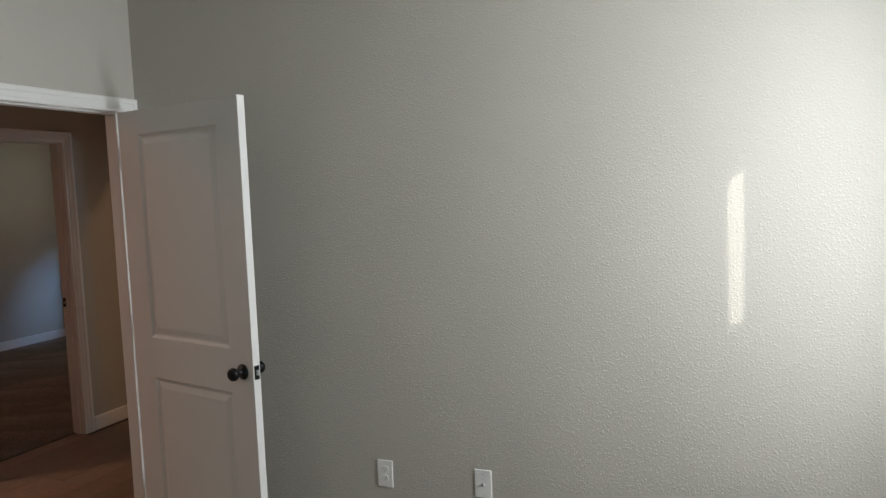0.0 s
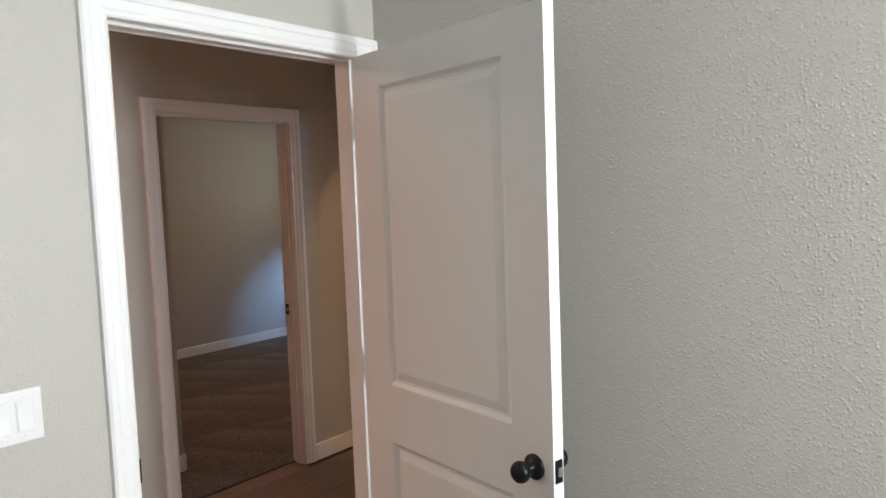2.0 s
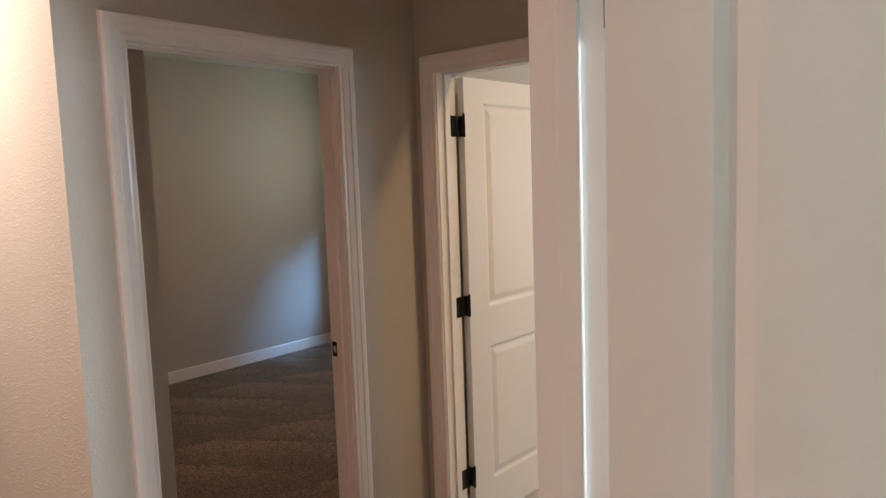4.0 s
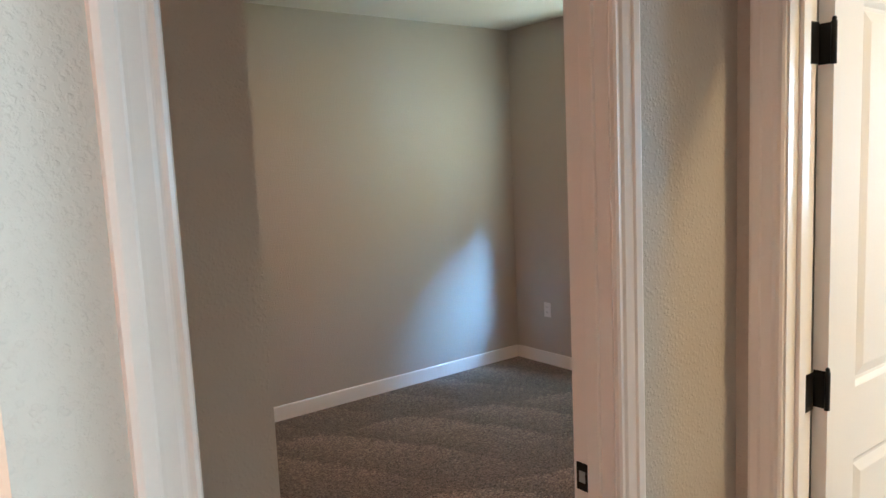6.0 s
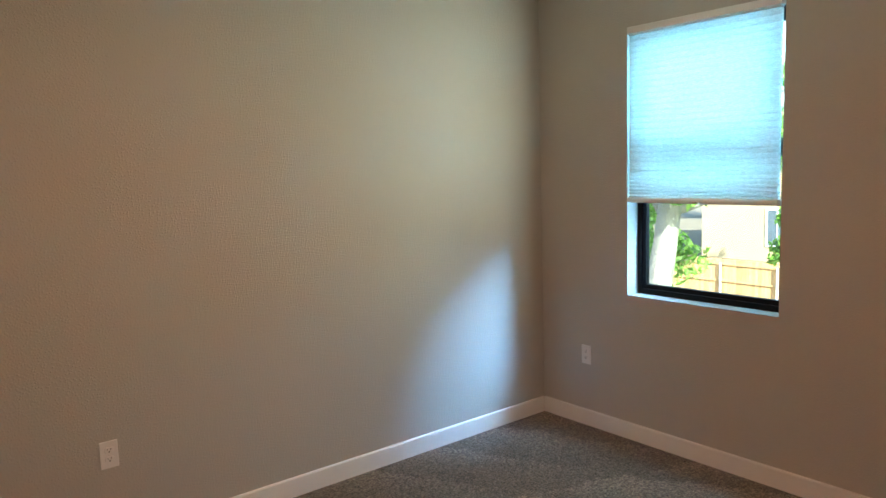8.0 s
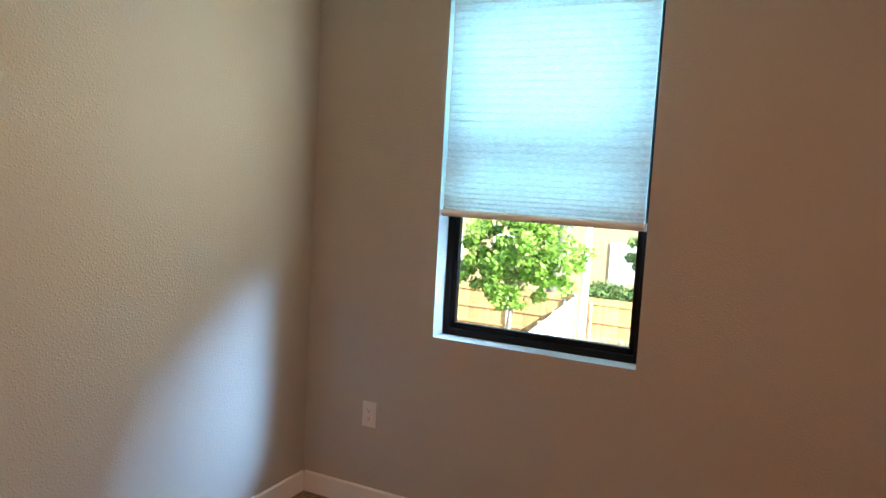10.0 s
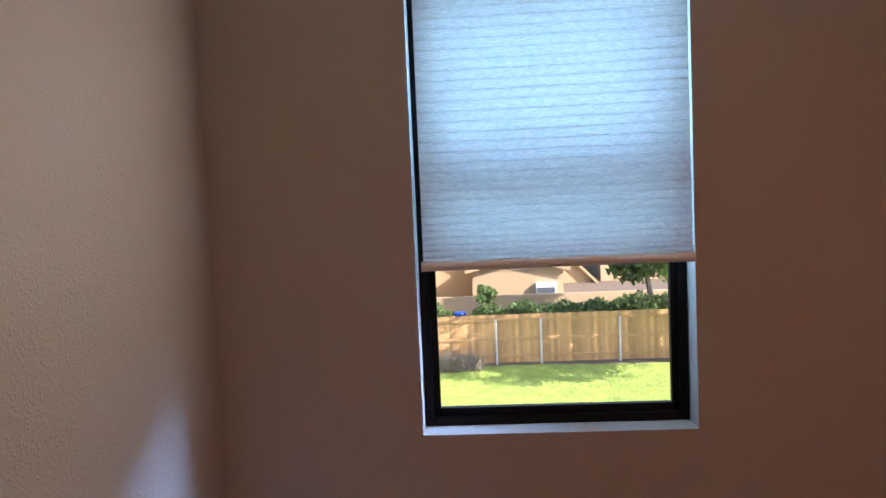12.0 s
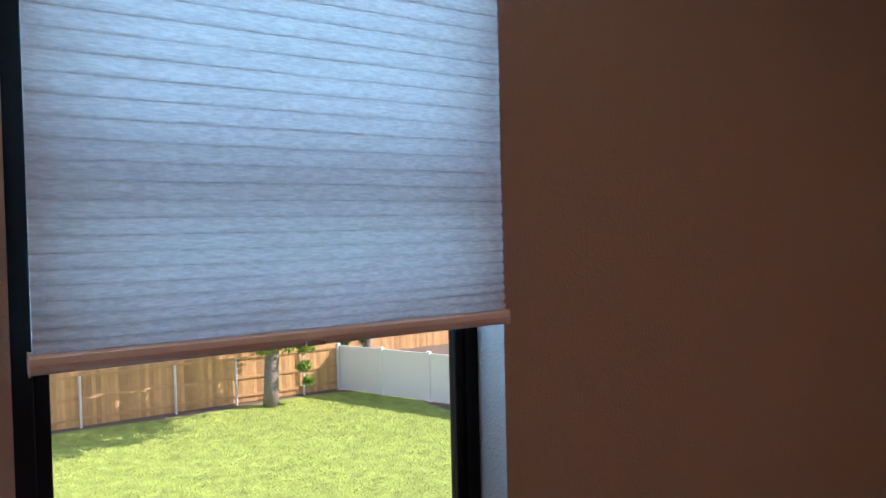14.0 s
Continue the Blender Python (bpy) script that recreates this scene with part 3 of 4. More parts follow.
wall_plate("wall_outlet", pose(0, -1.242, 0.457, 0, 0, 90), "duplex", "white duplex outlet low on the bedroom wall", "outlets")
wall_plate("coax_outlet", pose(0, -1.68, 0.469, 0, 0, 90), "coax", "white cable wall plate with a metal connector")
wall_plate("light_switch", pose(-1.153, 0, 1.161, 0, 0, 180), "switch", "white double rocker switch beside the door frame")
wall_plate("wall_outlet", pose(3.815, 4.634, 0.438, 0, 0, 90), "duplex", "white duplex outlet under the window wall corner", "outlets")
wall_plate("wall_outlet", pose(1.225, 4.985, 0.45, 0, 0, 180), "duplex", "white duplex outlet above the baseboard", "outlets")


# ---- window and shade ----
def window_unit(name, m, w, h, label, rail=0.785):
    """Single-hung vinyl window. Local x along the wall, y outwards, z up; the opening starts at the origin."""
    win = empty(name, m, label, "window", kind="structure")
    d0, d1, f = 0.092, 0.165, 0.030
    for dims in ((0, f, d0, d1, 0, h), (w - f, w, d0, d1, 0, h), (f, w - f, d0, d1, 0, f), (f, w - f, d0, d1, h - f, h)):
        bx("window_frame", dims, VINYL, win, 0.003)
    for low, z0, z1, y0 in ((True, f, rail + 0.02, d0 + 0.010), (False, rail - 0.02, h - f, d0 + 0.040)):
        s = 0.022 if low else 0.020
        y1 = y0 + 0.028
        sash = bx("sash_rail", (f, w - f, y0, y1, z0, z0 + (0.026 if low else 0.070)), VINYL, win, 0.003, "black sash")
        bx("sash_rail", (f, w - f, y0, y1, z1 - 0.058, z1), VINYL, sash, 0.003)
        for x in (f, w - f - s):
            bx("sash_stile", (x, x + s, y0, y1, z0, z1), VINYL, sash, 0.003)
        pane = bx("pane", (f + s, w - f - s, y0 + 0.012, y0 + 0.016, z0 + 0.026, z1 - 0.058), GLASS, sash, 0, "clear glass pane")
        pane.visible_shadow = False
    return win


def cellular_shade(name, m, w, top, bottom, label, tab=True):
    """Honeycomb shade. Local x along the wall, y outwards, z up from the floor."""
    shade = empty(name, m, label, "window shade")
    bx("headrail", (0.0, w, -0.004, 0.042, top - 0.036, top), PLASTIC, shade, 0.004, "white headrail")
    z, zs = bottom + 0.028, [bottom + 0.028]
    k = 0
    while z < top - 0.036:
        k += 1
        z += 0.0155 + 0.0155 * min(1.0, k / 14.0)
        zs.append(min(z, top - 0.036))
    bm = bmesh.new()
    for s, base in ((-1, 0.012), (1, 0.026)):
        prof = []
        for a, b in zip(zs, zs[1:]):
            flat = max(0.22, min(1.0, 0.0155 / max(b - a, 0.004)) ** 2)
            for q, d in ((0.0, 0.0), (0.10, 0.5), (0.28, 0.88), (0.5, 1.0), (0.72, 0.88), (0.90, 0.5)):
                prof.append((base + s * 0.0125 * flat * d, a + (b - a) * q))
        prof.append((base, zs[-1]))
        rows = [[bm.verts.new((x, y, zz)) for y, zz in prof] for x in (0.006, w * 0.33, w * 0.66, w - 0.006)]
        for p, q in zip(rows, rows[1:]):
            for j in range(len(prof) - 1):
                bm.faces.new((p[j], q[j], q[j + 1], p[j + 1]))
    fabric = part("fabric", bm, FABRIC, shade, "pleated translucent white fabric")
    # glued seams between the cells
    seam = box(bmesh.new(), 0.006, w - 0.006, 0.0105, 0.0275, -0.0007, 0.0007)
    first = part("seam", seam, FABRIC, fabric)
    first.location.z = zs[1]
    for zz in zs[2:-1]:
        ob = new("seam", first.data)
        ob.parent, ob.location = fabric, (0, 0, zz)
    bm = bmesh.new()
    prof = [(-0.004, bottom + 0.006), (-0.006, bottom + 0.014), (-0.004, bottom + 0.024), (0.0, bottom + 0.0285), (0.036, bottom + 0.0285), (0.040, bottom + 0.02), (0.040, bottom + 0.003), (0.036, bottom), (0.002, bottom)]
    rows = [[bm.verts.new((x, y, zz)) for y, zz in prof] for x in (0.002, w - 0.002)]
    for j in range(len(prof)):
        i = (j + 1) % len(prof)
        bm.faces.new((rows[0][j], rows[0][i], rows[1][i], rows[1][j]))
    rail = part("bottom_rail", bm, PLASTIC, shade, "white bottom rail")
    for x in (0.0, w - 0.0025):
        bx("end_cap", (x, x + 0.0025, -0.006, 0.041, bottom - 0.001, bottom + 0.029), PLASTIC, rail, 0.001)
    if tab:
        bx("pull_tab", (w / 2 - 0.018, w / 2 + 0.018, -0.014, -0.005, bottom + 0.001, bottom + 0.010), TABMAT, rail, 0.002, "clear plastic pull tab")
    return shade


TABMAT = material("clear_tab", (0.75, 0.75, 0.75), rough=0.08)
TABMAT.node_tree.nodes["Principled BSDF"].inputs["Transmission Weight"].default_value = 0.7
# local x runs towards -y on the east wall, seen from the room
EAST = Matrix(((0, 1, 0, 3.815), (-1, 0, 0, 4.338), (0, 0, 1, 0), (0, 0, 0, 1)))
window_unit("window_1", EAST @ Matrix.Translation((0, 0, 0.835)), 0.854, 1.46, "black framed single-hung bedroom window half covered by a shade")
cellular_shade("cellular_shade", EAST @ Matrix.Translation((0.020, -0.024, 0)), 0.829, 2.289, 1.356, "white cellular shade lowered over the upper window")
# unseen south opening; two shades added to pass only one sliver of sun
SOUTH = Matrix(((-1, 0, 0, -0.436), (0, -1, 0, -3.5), (0, 0, 1, 0), (0, 0, 0, 1)))
cellular_shade("cellular_shade", SOUTH @ Matrix.Translation((0.031, -0.006, 0)), 0.515, 2.409, 1.792, "unseen white cellular shade with a side slit for the sun patch", False)
cellular_shade("cellular_shade", SOUTH @ Matrix.Translation((0.002, -0.006, 0)), 0.546, 1.790, 0.905, "unseen wider white cellular shade added to block the sun lower down", False)
BEAST = Matrix(((0, 1, 0, 4.2), (-1, 0, 0, 0.65), (0, 0, 1, 0), (0, 0, 0, 1)))
window_unit("window_3", BEAST @ Matrix.Translation((0, -0.03, 1.35)), 0.6, 0.7, "small black framed bathroom window", rail=0.35)


# ---- lamps' fittings ----
def downlight(x, y):
    thing = empty("unseen_recessed_light", pose(x, y, H), "white recessed ceiling light, unseen and assumed", "ceiling light", "recessed lights")
    part("trim_ring", lathe(bmesh.new(), [(0.070, -0.002), (0.085, -0.006), (0.092, -0.004), (0.094, 0.0)], 32), TRIM, thing, "", True)
    return thing


# unseen fittings over the lamps; the last goes with the added bedroom fill
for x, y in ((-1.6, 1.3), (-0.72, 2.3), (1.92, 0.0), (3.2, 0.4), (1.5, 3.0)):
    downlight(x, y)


# ---- bathroom ----
def bathtub():
    tub = empty("bathtub", pose(3.48, 0.0, 0), "white alcove bathtub with a plain apron", "bathtub")
    x1, y0, y1, z1 = 0.715, 0.13, 1.645, 0.42
    bm = bmesh.new()
    rows = []
    n = 40
    def ring(inset, z, round_r):
        a, b, c0, d = inset, x1 - inset, y0 + inset * 1.3, y1 - inset * 1.3
        out = []
        r = round_r
        for cx, cy, s in ((b - r, d - r, 0), (a + r, d - r, 1), (a + r, c0 + r, 2), (b - r, c0 + r, 3)):
            for k in range(10):
                ang = math.pi / 2 * (s + k / 9)
                out.append(bm.verts.new((cx + r * math.cos(ang), cy + r * math.sin(ang), z)))
        return out
    for inset, z, r in ((0.0, 0.02, 0.004), (0.0, z1 - 0.02, 0.004), (0.004, z1 - 0.005, 0.008), (0.012, z1, 0.012), (0.065, z1 - 0.002, 0.09), (0.078, z1 - 0.012, 0.11), (0.10, 0.25, 0.13), (0.13, 0.10, 0.14), (0.18, 0.06, 0.12)):
        rows.append(ring(inset, z, r))
    for a, b in zip(rows, rows[1:]):
        for k in range(n):
            bm.faces.new((a[k], a[(k + 1) % n], b[(k + 1) % n], b[k]))
    bm.faces.new(rows[-1])
    part("tub_shell", bm, TUBMAT, tub, "", True)
    bx("apron_recess", (-0.006, 0.0, y0 + 0.10, y1 - 0.10, 0.07, z1 - 0.09), TUBMAT, tub, 0.004)
    bx("caulk_line", (-0.012, 0.01, y0, y1, 0.0005, 0.022), GROUT, tub)
    return tub


bathtub()
tagged(bx("tile_trim_bathroom", (3.412, 3.436, 1.637, 1.6535, 0.0, 2.5), material("grey_metal_trim", (0.42, 0.40, 0.37), rough=0.4, metal=0.5), None, 0.002), "grey edge trim beside the tiled tub surround", "trim", kind="structure")
tub_north = tagged(bx("wall_tub_north", (3.437, 4.199, 1.645, 1.6545, 0.0, 2.5), GROUT), "cream marble tile on the tub wall", "wall", kind="structure")
tub_east = tagged(bx("wall_tub_east", (4.190, 4.1995, 0.66, 1.644, 0.42, 2.5), GROUT), "cream marble tile on the tub wall", "wall", kind="structure")
floor_bath = tagged(bx("floor_bathroom", (1.39, 4.2, -0.9, 1.655, -0.019, -0.006), GROUT), "grey marble tile floor", "floor", kind="structure")
floor_hall = tagged(bx("floor_hall", (-2.4, 1.389, 0.0, 4.2, -0.0195, -0.008), SLOT), "brown wood plank floor", "floor", kind="structure")


# ---- garden and neighbours ----
GZ = -4.7
LAWN = material("lawn_grass", (0.28, 0.38, 0.08), rough=0.9, grain=0.5, scale=5, bump=0.5, bump_scale=25, blotch=0.45, distance=0.05)
BLADE = material("grass_blade", (0.42, 0.50, 0.11), rough=0.7, grain=0.3, scale=3, blotch=0.35)
SOIL = material("bare_soil", (0.16, 0.12, 0.085), rough=0.95, grain=0.35, scale=14, bump=0.5, bump_scale=40, distance=0.03)
CEDAR = material("cedar_boards", (0.46, 0.27, 0.12), rough=0.8, grain=0.3, scale=7, blotch=0.18)
GALV = material("galvanised_post", (0.55, 0.56, 0.58), rough=0.45, metal=0.3, grain=0.1)
WVINYL = material("white_vinyl_fence", (0.78, 0.78, 0.78), rough=0.4, blotch=0.05)
BARK = material("grey_bark", (0.22, 0.19, 0.165), rough=0.95, grain=0.5, scale=16, bump=0.8, bump_scale=14, distance=0.04, blotch=0.3)
TAN = material("tan_siding", (0.44, 0.32, 0.19), rough=0.85, grain=0.1, scale=8, blotch=0.12)
OCHRE = material("ochre_siding", (0.44, 0.31, 0.17), rough=0.85, grain=0.1, scale=8, blotch=0.12)
SHINGLE = material("grey_shingles", (0.11, 0.11, 0.115), rough=0.9, grain=0.4, scale=9, bump=0.5, bump_scale=12, distance=0.03)
WHITE_OUT = material("white_exterior_trim", (0.75, 0.75, 0.74), rough=0.6)
DARKGLASS = material("dark_window_pane", (0.10, 0.12, 0.14), rough=0.08, blotch=0.2)
DRY = material("dry_grass", (0.30, 0.25, 0.19), rough=0.95, grain=0.4, scale=6, blotch=0.3)
PALE_DOOR = material("pale_blue_door_paint", (0.55, 0.60, 0.66), rough=0.6)
BLUE = material("blue_plastic", (0.02, 0.09, 0.45), rough=0.5)


def leaf_material(name, colour):
    m = material(name, colour, rough=0.55, grain=0.35, scale=1.2, blotch=0.35)
    n, l = m.node_tree.nodes, m.node_tree.links
    p, out = n["Principled BSDF"], n["Material Output"]
    geo, mr, sc = n.new("ShaderNodeNewGeometry"), n.new("ShaderNodeMapRange"), n.new("ShaderNodeVectorMath")
    mr.inputs["To Min"].default_value, mr.inputs["To Max"].default_value = 0.55, 1.4
    sc.operation = "SCALE"
    source = p.inputs["Base Color"].links[0].from_socket
    l.new(geo.outputs["Random Per Island"], mr.inputs["Value"])
    l.new(source, sc.inputs[0]); l.new(mr.outputs[0], sc.inputs["Scale"]); l.new(sc.outputs[0], p.inputs["Base Color"])
    tl, mx = n.new("ShaderNodeBsdfTranslucent"), n.new("ShaderNodeMixShader")
    l.new(sc.outputs[0], tl.inputs[0])
    mx.inputs[0].default_value = 0.42
    l.new(p.outputs[0], mx.inputs[1]); l.new(tl.outputs[0], mx.inputs[2]); l.new(mx.outputs[0], out.inputs[0])
    return m


LEAF = leaf_material("bright_leaves", (0.20, 0.33, 0.055))
LEAF_DARK = leaf_material("hedge_leaves", (0.15, 0.23, 0.075))

tagged(bx("ground", (-400, 600, -500, 500, GZ - 1, GZ - 0.004), SOIL), "bare ground round the house", "ground", kind="structure")
tagged(bx("exterior_wall", (-4.1, 4.0, -3.6, 5.0, GZ - 0.5, -0.3), EXTERIOR), "lower storey wall of the house", "wall", kind="structure")
bm = bmesh.new()
edge = []
for k in range(64):
    a = 2 * math.pi * k / 64
    x, y = 16.2 + 12.4 * max(-1, min(1, 1.35 * math.cos(a))), 0.6 + 9.4 * max(-1, min(1, 1.3 * math.sin(a)))
    edge.append(bm.verts.new((x + 0.15 * math.sin(9 * a), y + 0.12 * math.sin(7 * a), GZ)))
bm.faces.new(edge)
tagged(part("lawn", bm, LAWN), "sunlit green mown lawn behind the house", "lawn", kind="structure")


def blades(name, count, region, height, width, material, label, category, seed, z=GZ):
    """Thin bent blades in one mesh."""
    rng = np.random.default_rng(seed)
    x0, x1, y0, y1 = region
    px, py = rng.uniform(x0, x1, count), rng.uniform(y0, y1, count)
    a = rng.uniform(0, 2 * np.pi, count)
    h = height * rng.uniform(0.5, 1.2, count)
    lean = h[:, None] * rng.normal(0, 0.45, (count, 2))
    w = width * rng.uniform(0.6, 1.3, count)
    v = np.zeros((count, 3, 3))
    v[:, 0] = np.stack([px - w * np.cos(a), py - w * np.sin(a), np.full(count, z)], 1)
    v[:, 1] = np.stack([px + w * np.cos(a), py + w * np.sin(a), np.full(count, z)], 1)
    v[:, 2] = np.stack([px + lean[:, 0], py + lean[:, 1], z + h], 1)
    me = bpy.data.meshes.new(name)
    me.from_pydata(v.reshape(-1, 3).tolist(), [], np.arange(3 * count).reshape(-1, 3).tolist())
    me.materials.append(material)
    return tagged(new(name, me), label, category, kind="stuff")


blades("grass", 110000, (9.5, 28.2, -8.6, 9.6), 0.05, 0.011, BLADE, "short green lawn grass in sun and shade", "grass", 3)
for k, (x, y) in enumerate(((27.6, 9.6), (27.9, 8.4), (28.1, 7.2), (28.2, 6.0), (28.3, 5.2))):
    blades("dry_grass_clump", 700, (x - 0.5, x + 0.5, y - 0.75, y + 0.75), 0.62, 0.02, DRY, "grey dry ornamental grass clump by the fence", "dry grass", 20 + k)


def tapered(bm, a, b, ra, rb, seg=10, wobble=0.0):
    a, b = Vector(a), Vector(b)
    rings = []
    steps = 5
    side = (b - a).orthogonal().normalized()
    up = (b - a).normalized().cross(side)
    for k in range(steps + 1):
        q = k / steps
        c0 = a.lerp(b, q) + wobble * math.sin(3.1 * q + a.x) * side
        r = ra + (rb - ra) * q
        rings.append([bm.verts.new(c0 + r * (1 + 0.12 * math.sin(3 * i + 5 * q)) * (math.cos(2 * math.pi * i / seg) * side + math.sin(2 * math.pi * i / seg) * up)) for i in range(seg)])
    for p, q in zip(rings, rings[1:]):
        for i in range(seg):
            bm.faces.new((p[i], p[(i + 1) % seg], q[(i + 1) % seg], q[i]))
    bm.faces.new(rings[0]); bm.faces.new(rings[-1])


def leaves(name, clumps, per, size, material, parent, seed):
    """A crown: folded leaves scattered through many uneven clumps (x, y, z, radius)."""
    rng = np.random.default_rng(seed)
    verts, faces = [], []
    for x, y, z, r in clumps:
        d = rng.normal(0, 1, (per, 3))
        d /= np.linalg.norm(d, axis=1)[:, None]
        p = np.array([x, y, z]) + d * (r * rng.uniform(0.25, 1.0, per) ** 0.6)[:, None] * np.array([1, 1, 0.8])
        u, w = rng.normal(0, 1, (per, 3)), rng.normal(0, 1, (per, 3))
        u /= np.linalg.norm(u, axis=1)[:, None]
        w = np.cross(u, w)
        w /= np.linalg.norm(w, axis=1)[:, None]
        s = size * rng.uniform(0.6, 1.4, per)[:, None]
        n0 = len(verts)
        q = np.stack([p - u * s, p + w * s * 0.45, p + u * s, p - w * s * 0.45], 1)
        verts.extend(q.reshape(-1, 3).tolist())
        faces.extend((n0 + np.arange(4 * per).reshape(-1, 4)).tolist())
    me = bpy.data.meshes.new(name)
    me.from_pydata(verts, [], faces)
    me.materials.append(material)
    ob = new(name, me)
    ob.parent = parent
    return ob


def clump_cloud(centre, radii, count, r, seed):
    rng = np.random.default_rng(seed)
    d = rng.normal(0, 1, (count, 3))
    d /= np.linalg.norm(d, axis=1)[:, None]
    p = np.array(centre) + d * np.array(radii) * rng.uniform(0.35, 1.0, (count, 1))
    return [(*q, r * k) for q, k in zip(p.tolist(), rng.uniform(0.6, 1.3, count).tolist())]


def tree(base, top, r0, crown, radii, clumps, per, size, material, label, seed, limbs=6, tuft=0.34):
    """Trunk from base to top, limbs into the crown, leaves in clumps."""
    thing = tagged(new("tree"), label, "tree")
    bm = bmesh.new()
    tapered(bm, base, top, r0, r0 * 0.62, 14, 0.06)
    part("trunk", bm, BARK, thing, "", True)
    rng = np.random.default_rng(seed)
    cloud = clump_cloud(crown, radii, clumps, min(radii) * tuft, seed)
    for k in range(limbs):
        end = Vector(cloud[k * len(cloud) // limbs][:3])
        start = Vector(base).lerp(Vector(top), 0.7 + 0.3 * k / limbs)
        bm = bmesh.new()
        tapered(bm, start, end, r0 * 0.36, r0 * 0.07, 8, 0.12)
        part("limb", bm, BARK, thing, "", True)
    leaves("crown", cloud, per, size, material, thing, seed + 1)
    return thing


# crown out of view, shifted off the trunk to throw shade by the fence
old_tree = tree((28.0, -4.08, GZ), (27.9, -4.1, 0.24), 0.29, (25.0, -6.0, 2.27), (4.2, 4.2, 2.2), 70, 120, 0.15, LEAF_DARK, "old tree with grey trunk by the wooden fence", 5)
tree((23.4, 11.3, GZ), (23.1, 10.9, -1.15), 0.10, (23.0, 10.9, -0.84), (1.6, 2.45, 1.8), 95, 75, 0.11, LEAF, "young tree with bright green leaves by the fence", 8, tuft=0.22)
tree((31.0, -9.5, GZ), (30.8, -9.6, 0.72), 0.24, (31.0, -9.8, 2.91), (2.6, 2.8, 2.0), 45, 100, 0.16, LEAF_DARK, "grey-barked tree behind the white fence", 27)
tree((16.3, 13.2, GZ), (16.0, 11.9, 1.96), 0.38, (16.8, 12.4, 1.93), (3.2, 3.6, 2.0), 60, 120, 0.13, LEAF, "large leaning tree with pale sunlit bark", 11)
tree((33.0, 12.6, GZ), (32.2, 11.9, 1.16), 0.42, (33, 12, 3.02), (3.5, 3.5, 2.2), 50, 110, 0.18, LEAF_DARK, "leaning tree with thick trunk beside the neighbouring house", 14)
tree((37.0, 9.0, GZ), (37.0, 8.8, -1.95), 0.12, (37.0, 8.7, -1.75), (1.0, 1.5, 1.3), 34, 110, 0.13, LEAF_DARK, "small leafy tree before the tan house", 17)
# unseen upper crown made taller to dapple the tan house with shade
tree((36.0, -3.9, GZ), (36.0, -3.5, -1.31), 0.16, (36.0, -3.3, -0.01), (1.8, 2.8, 2.5), 90, 90, 0.2, LEAF_DARK, "broad leafy tree behind the fence", 19)
tree((19.5, 16.5, GZ), (19.5, 16.5, -1.39), 0.12, (19.5, 16.6, -1.19), (2.2, 2.6, 2.2), 50, 130, 0.13, LEAF, "green shrubby tree behind the garden", 23)
leaves("low_leaves", [(27.5, -3.45, -1.76, 0.55), (27.4, -4.85, -1.56, 0.6), (27.5, -3.75, -2.46, 0.4), (27.4, -4.45, -2.36, 0.45), (27.6, -2.95, -1.06, 0.6), (27.5, -5.25, -2.56, 0.35), (27.4, -5.15, -3.26, 0.25), (27.5, -5.35, -3.86, 0.22), (27.5, -2.75, -1.26, 0.6), (27.5, -5.75, -1.36, 0.6)], 150, 0.11, LEAF, old_tree, 31)
for k, (y, z, w) in enumerate(((9.6, -2.45, 1.0), (8.2, -2.40, 1.0), (6.8, -2.45, 1.0), (4.3, -2.75, 0.7), (2.6, -2.65, 0.9), (0.9, -2.60, 0.9), (-0.7, -2.55, 0.9), (-2.3, -2.50, 0.9), (-4.0, -2.45, 1.0), (-6.2, -2.30, 1.2), (-8.2, -2.30, 1.1))):
    bush = tagged(new("hedge_bush"), "dense dark green hedge bush behind the fence", "bush", "hedge")
    bm = bmesh.new()
    tapered(bm, (31, y, GZ), (31, y, z - 0.6), 0.07, 0.03, 6)
    part("stem", bm, BARK, bush)
    leaves("foliage", clump_cloud((31, y, z - 0.5), (0.5, w * 1.25, 0.45), 30, 0.36, 40 + k), 120, 0.10, LEAF_DARK, bush, 60 + k)
sprig = tagged(new("shrub"), "tall light green shrub above the hedge", "bush")
bm = bmesh.new()
tapered(bm, (31.2, 4.1, GZ), (31.2, 4.1, -2.2), 0.05, 0.02, 6)
part("stem", bm, BARK, sprig)
leaves("foliage", clump_cloud((31.2, 4.1, -2.25), (0.3, 0.5, 0.5), 9, 0.22, 90), 60, 0.14, LEAF_DARK, sprig, 91)


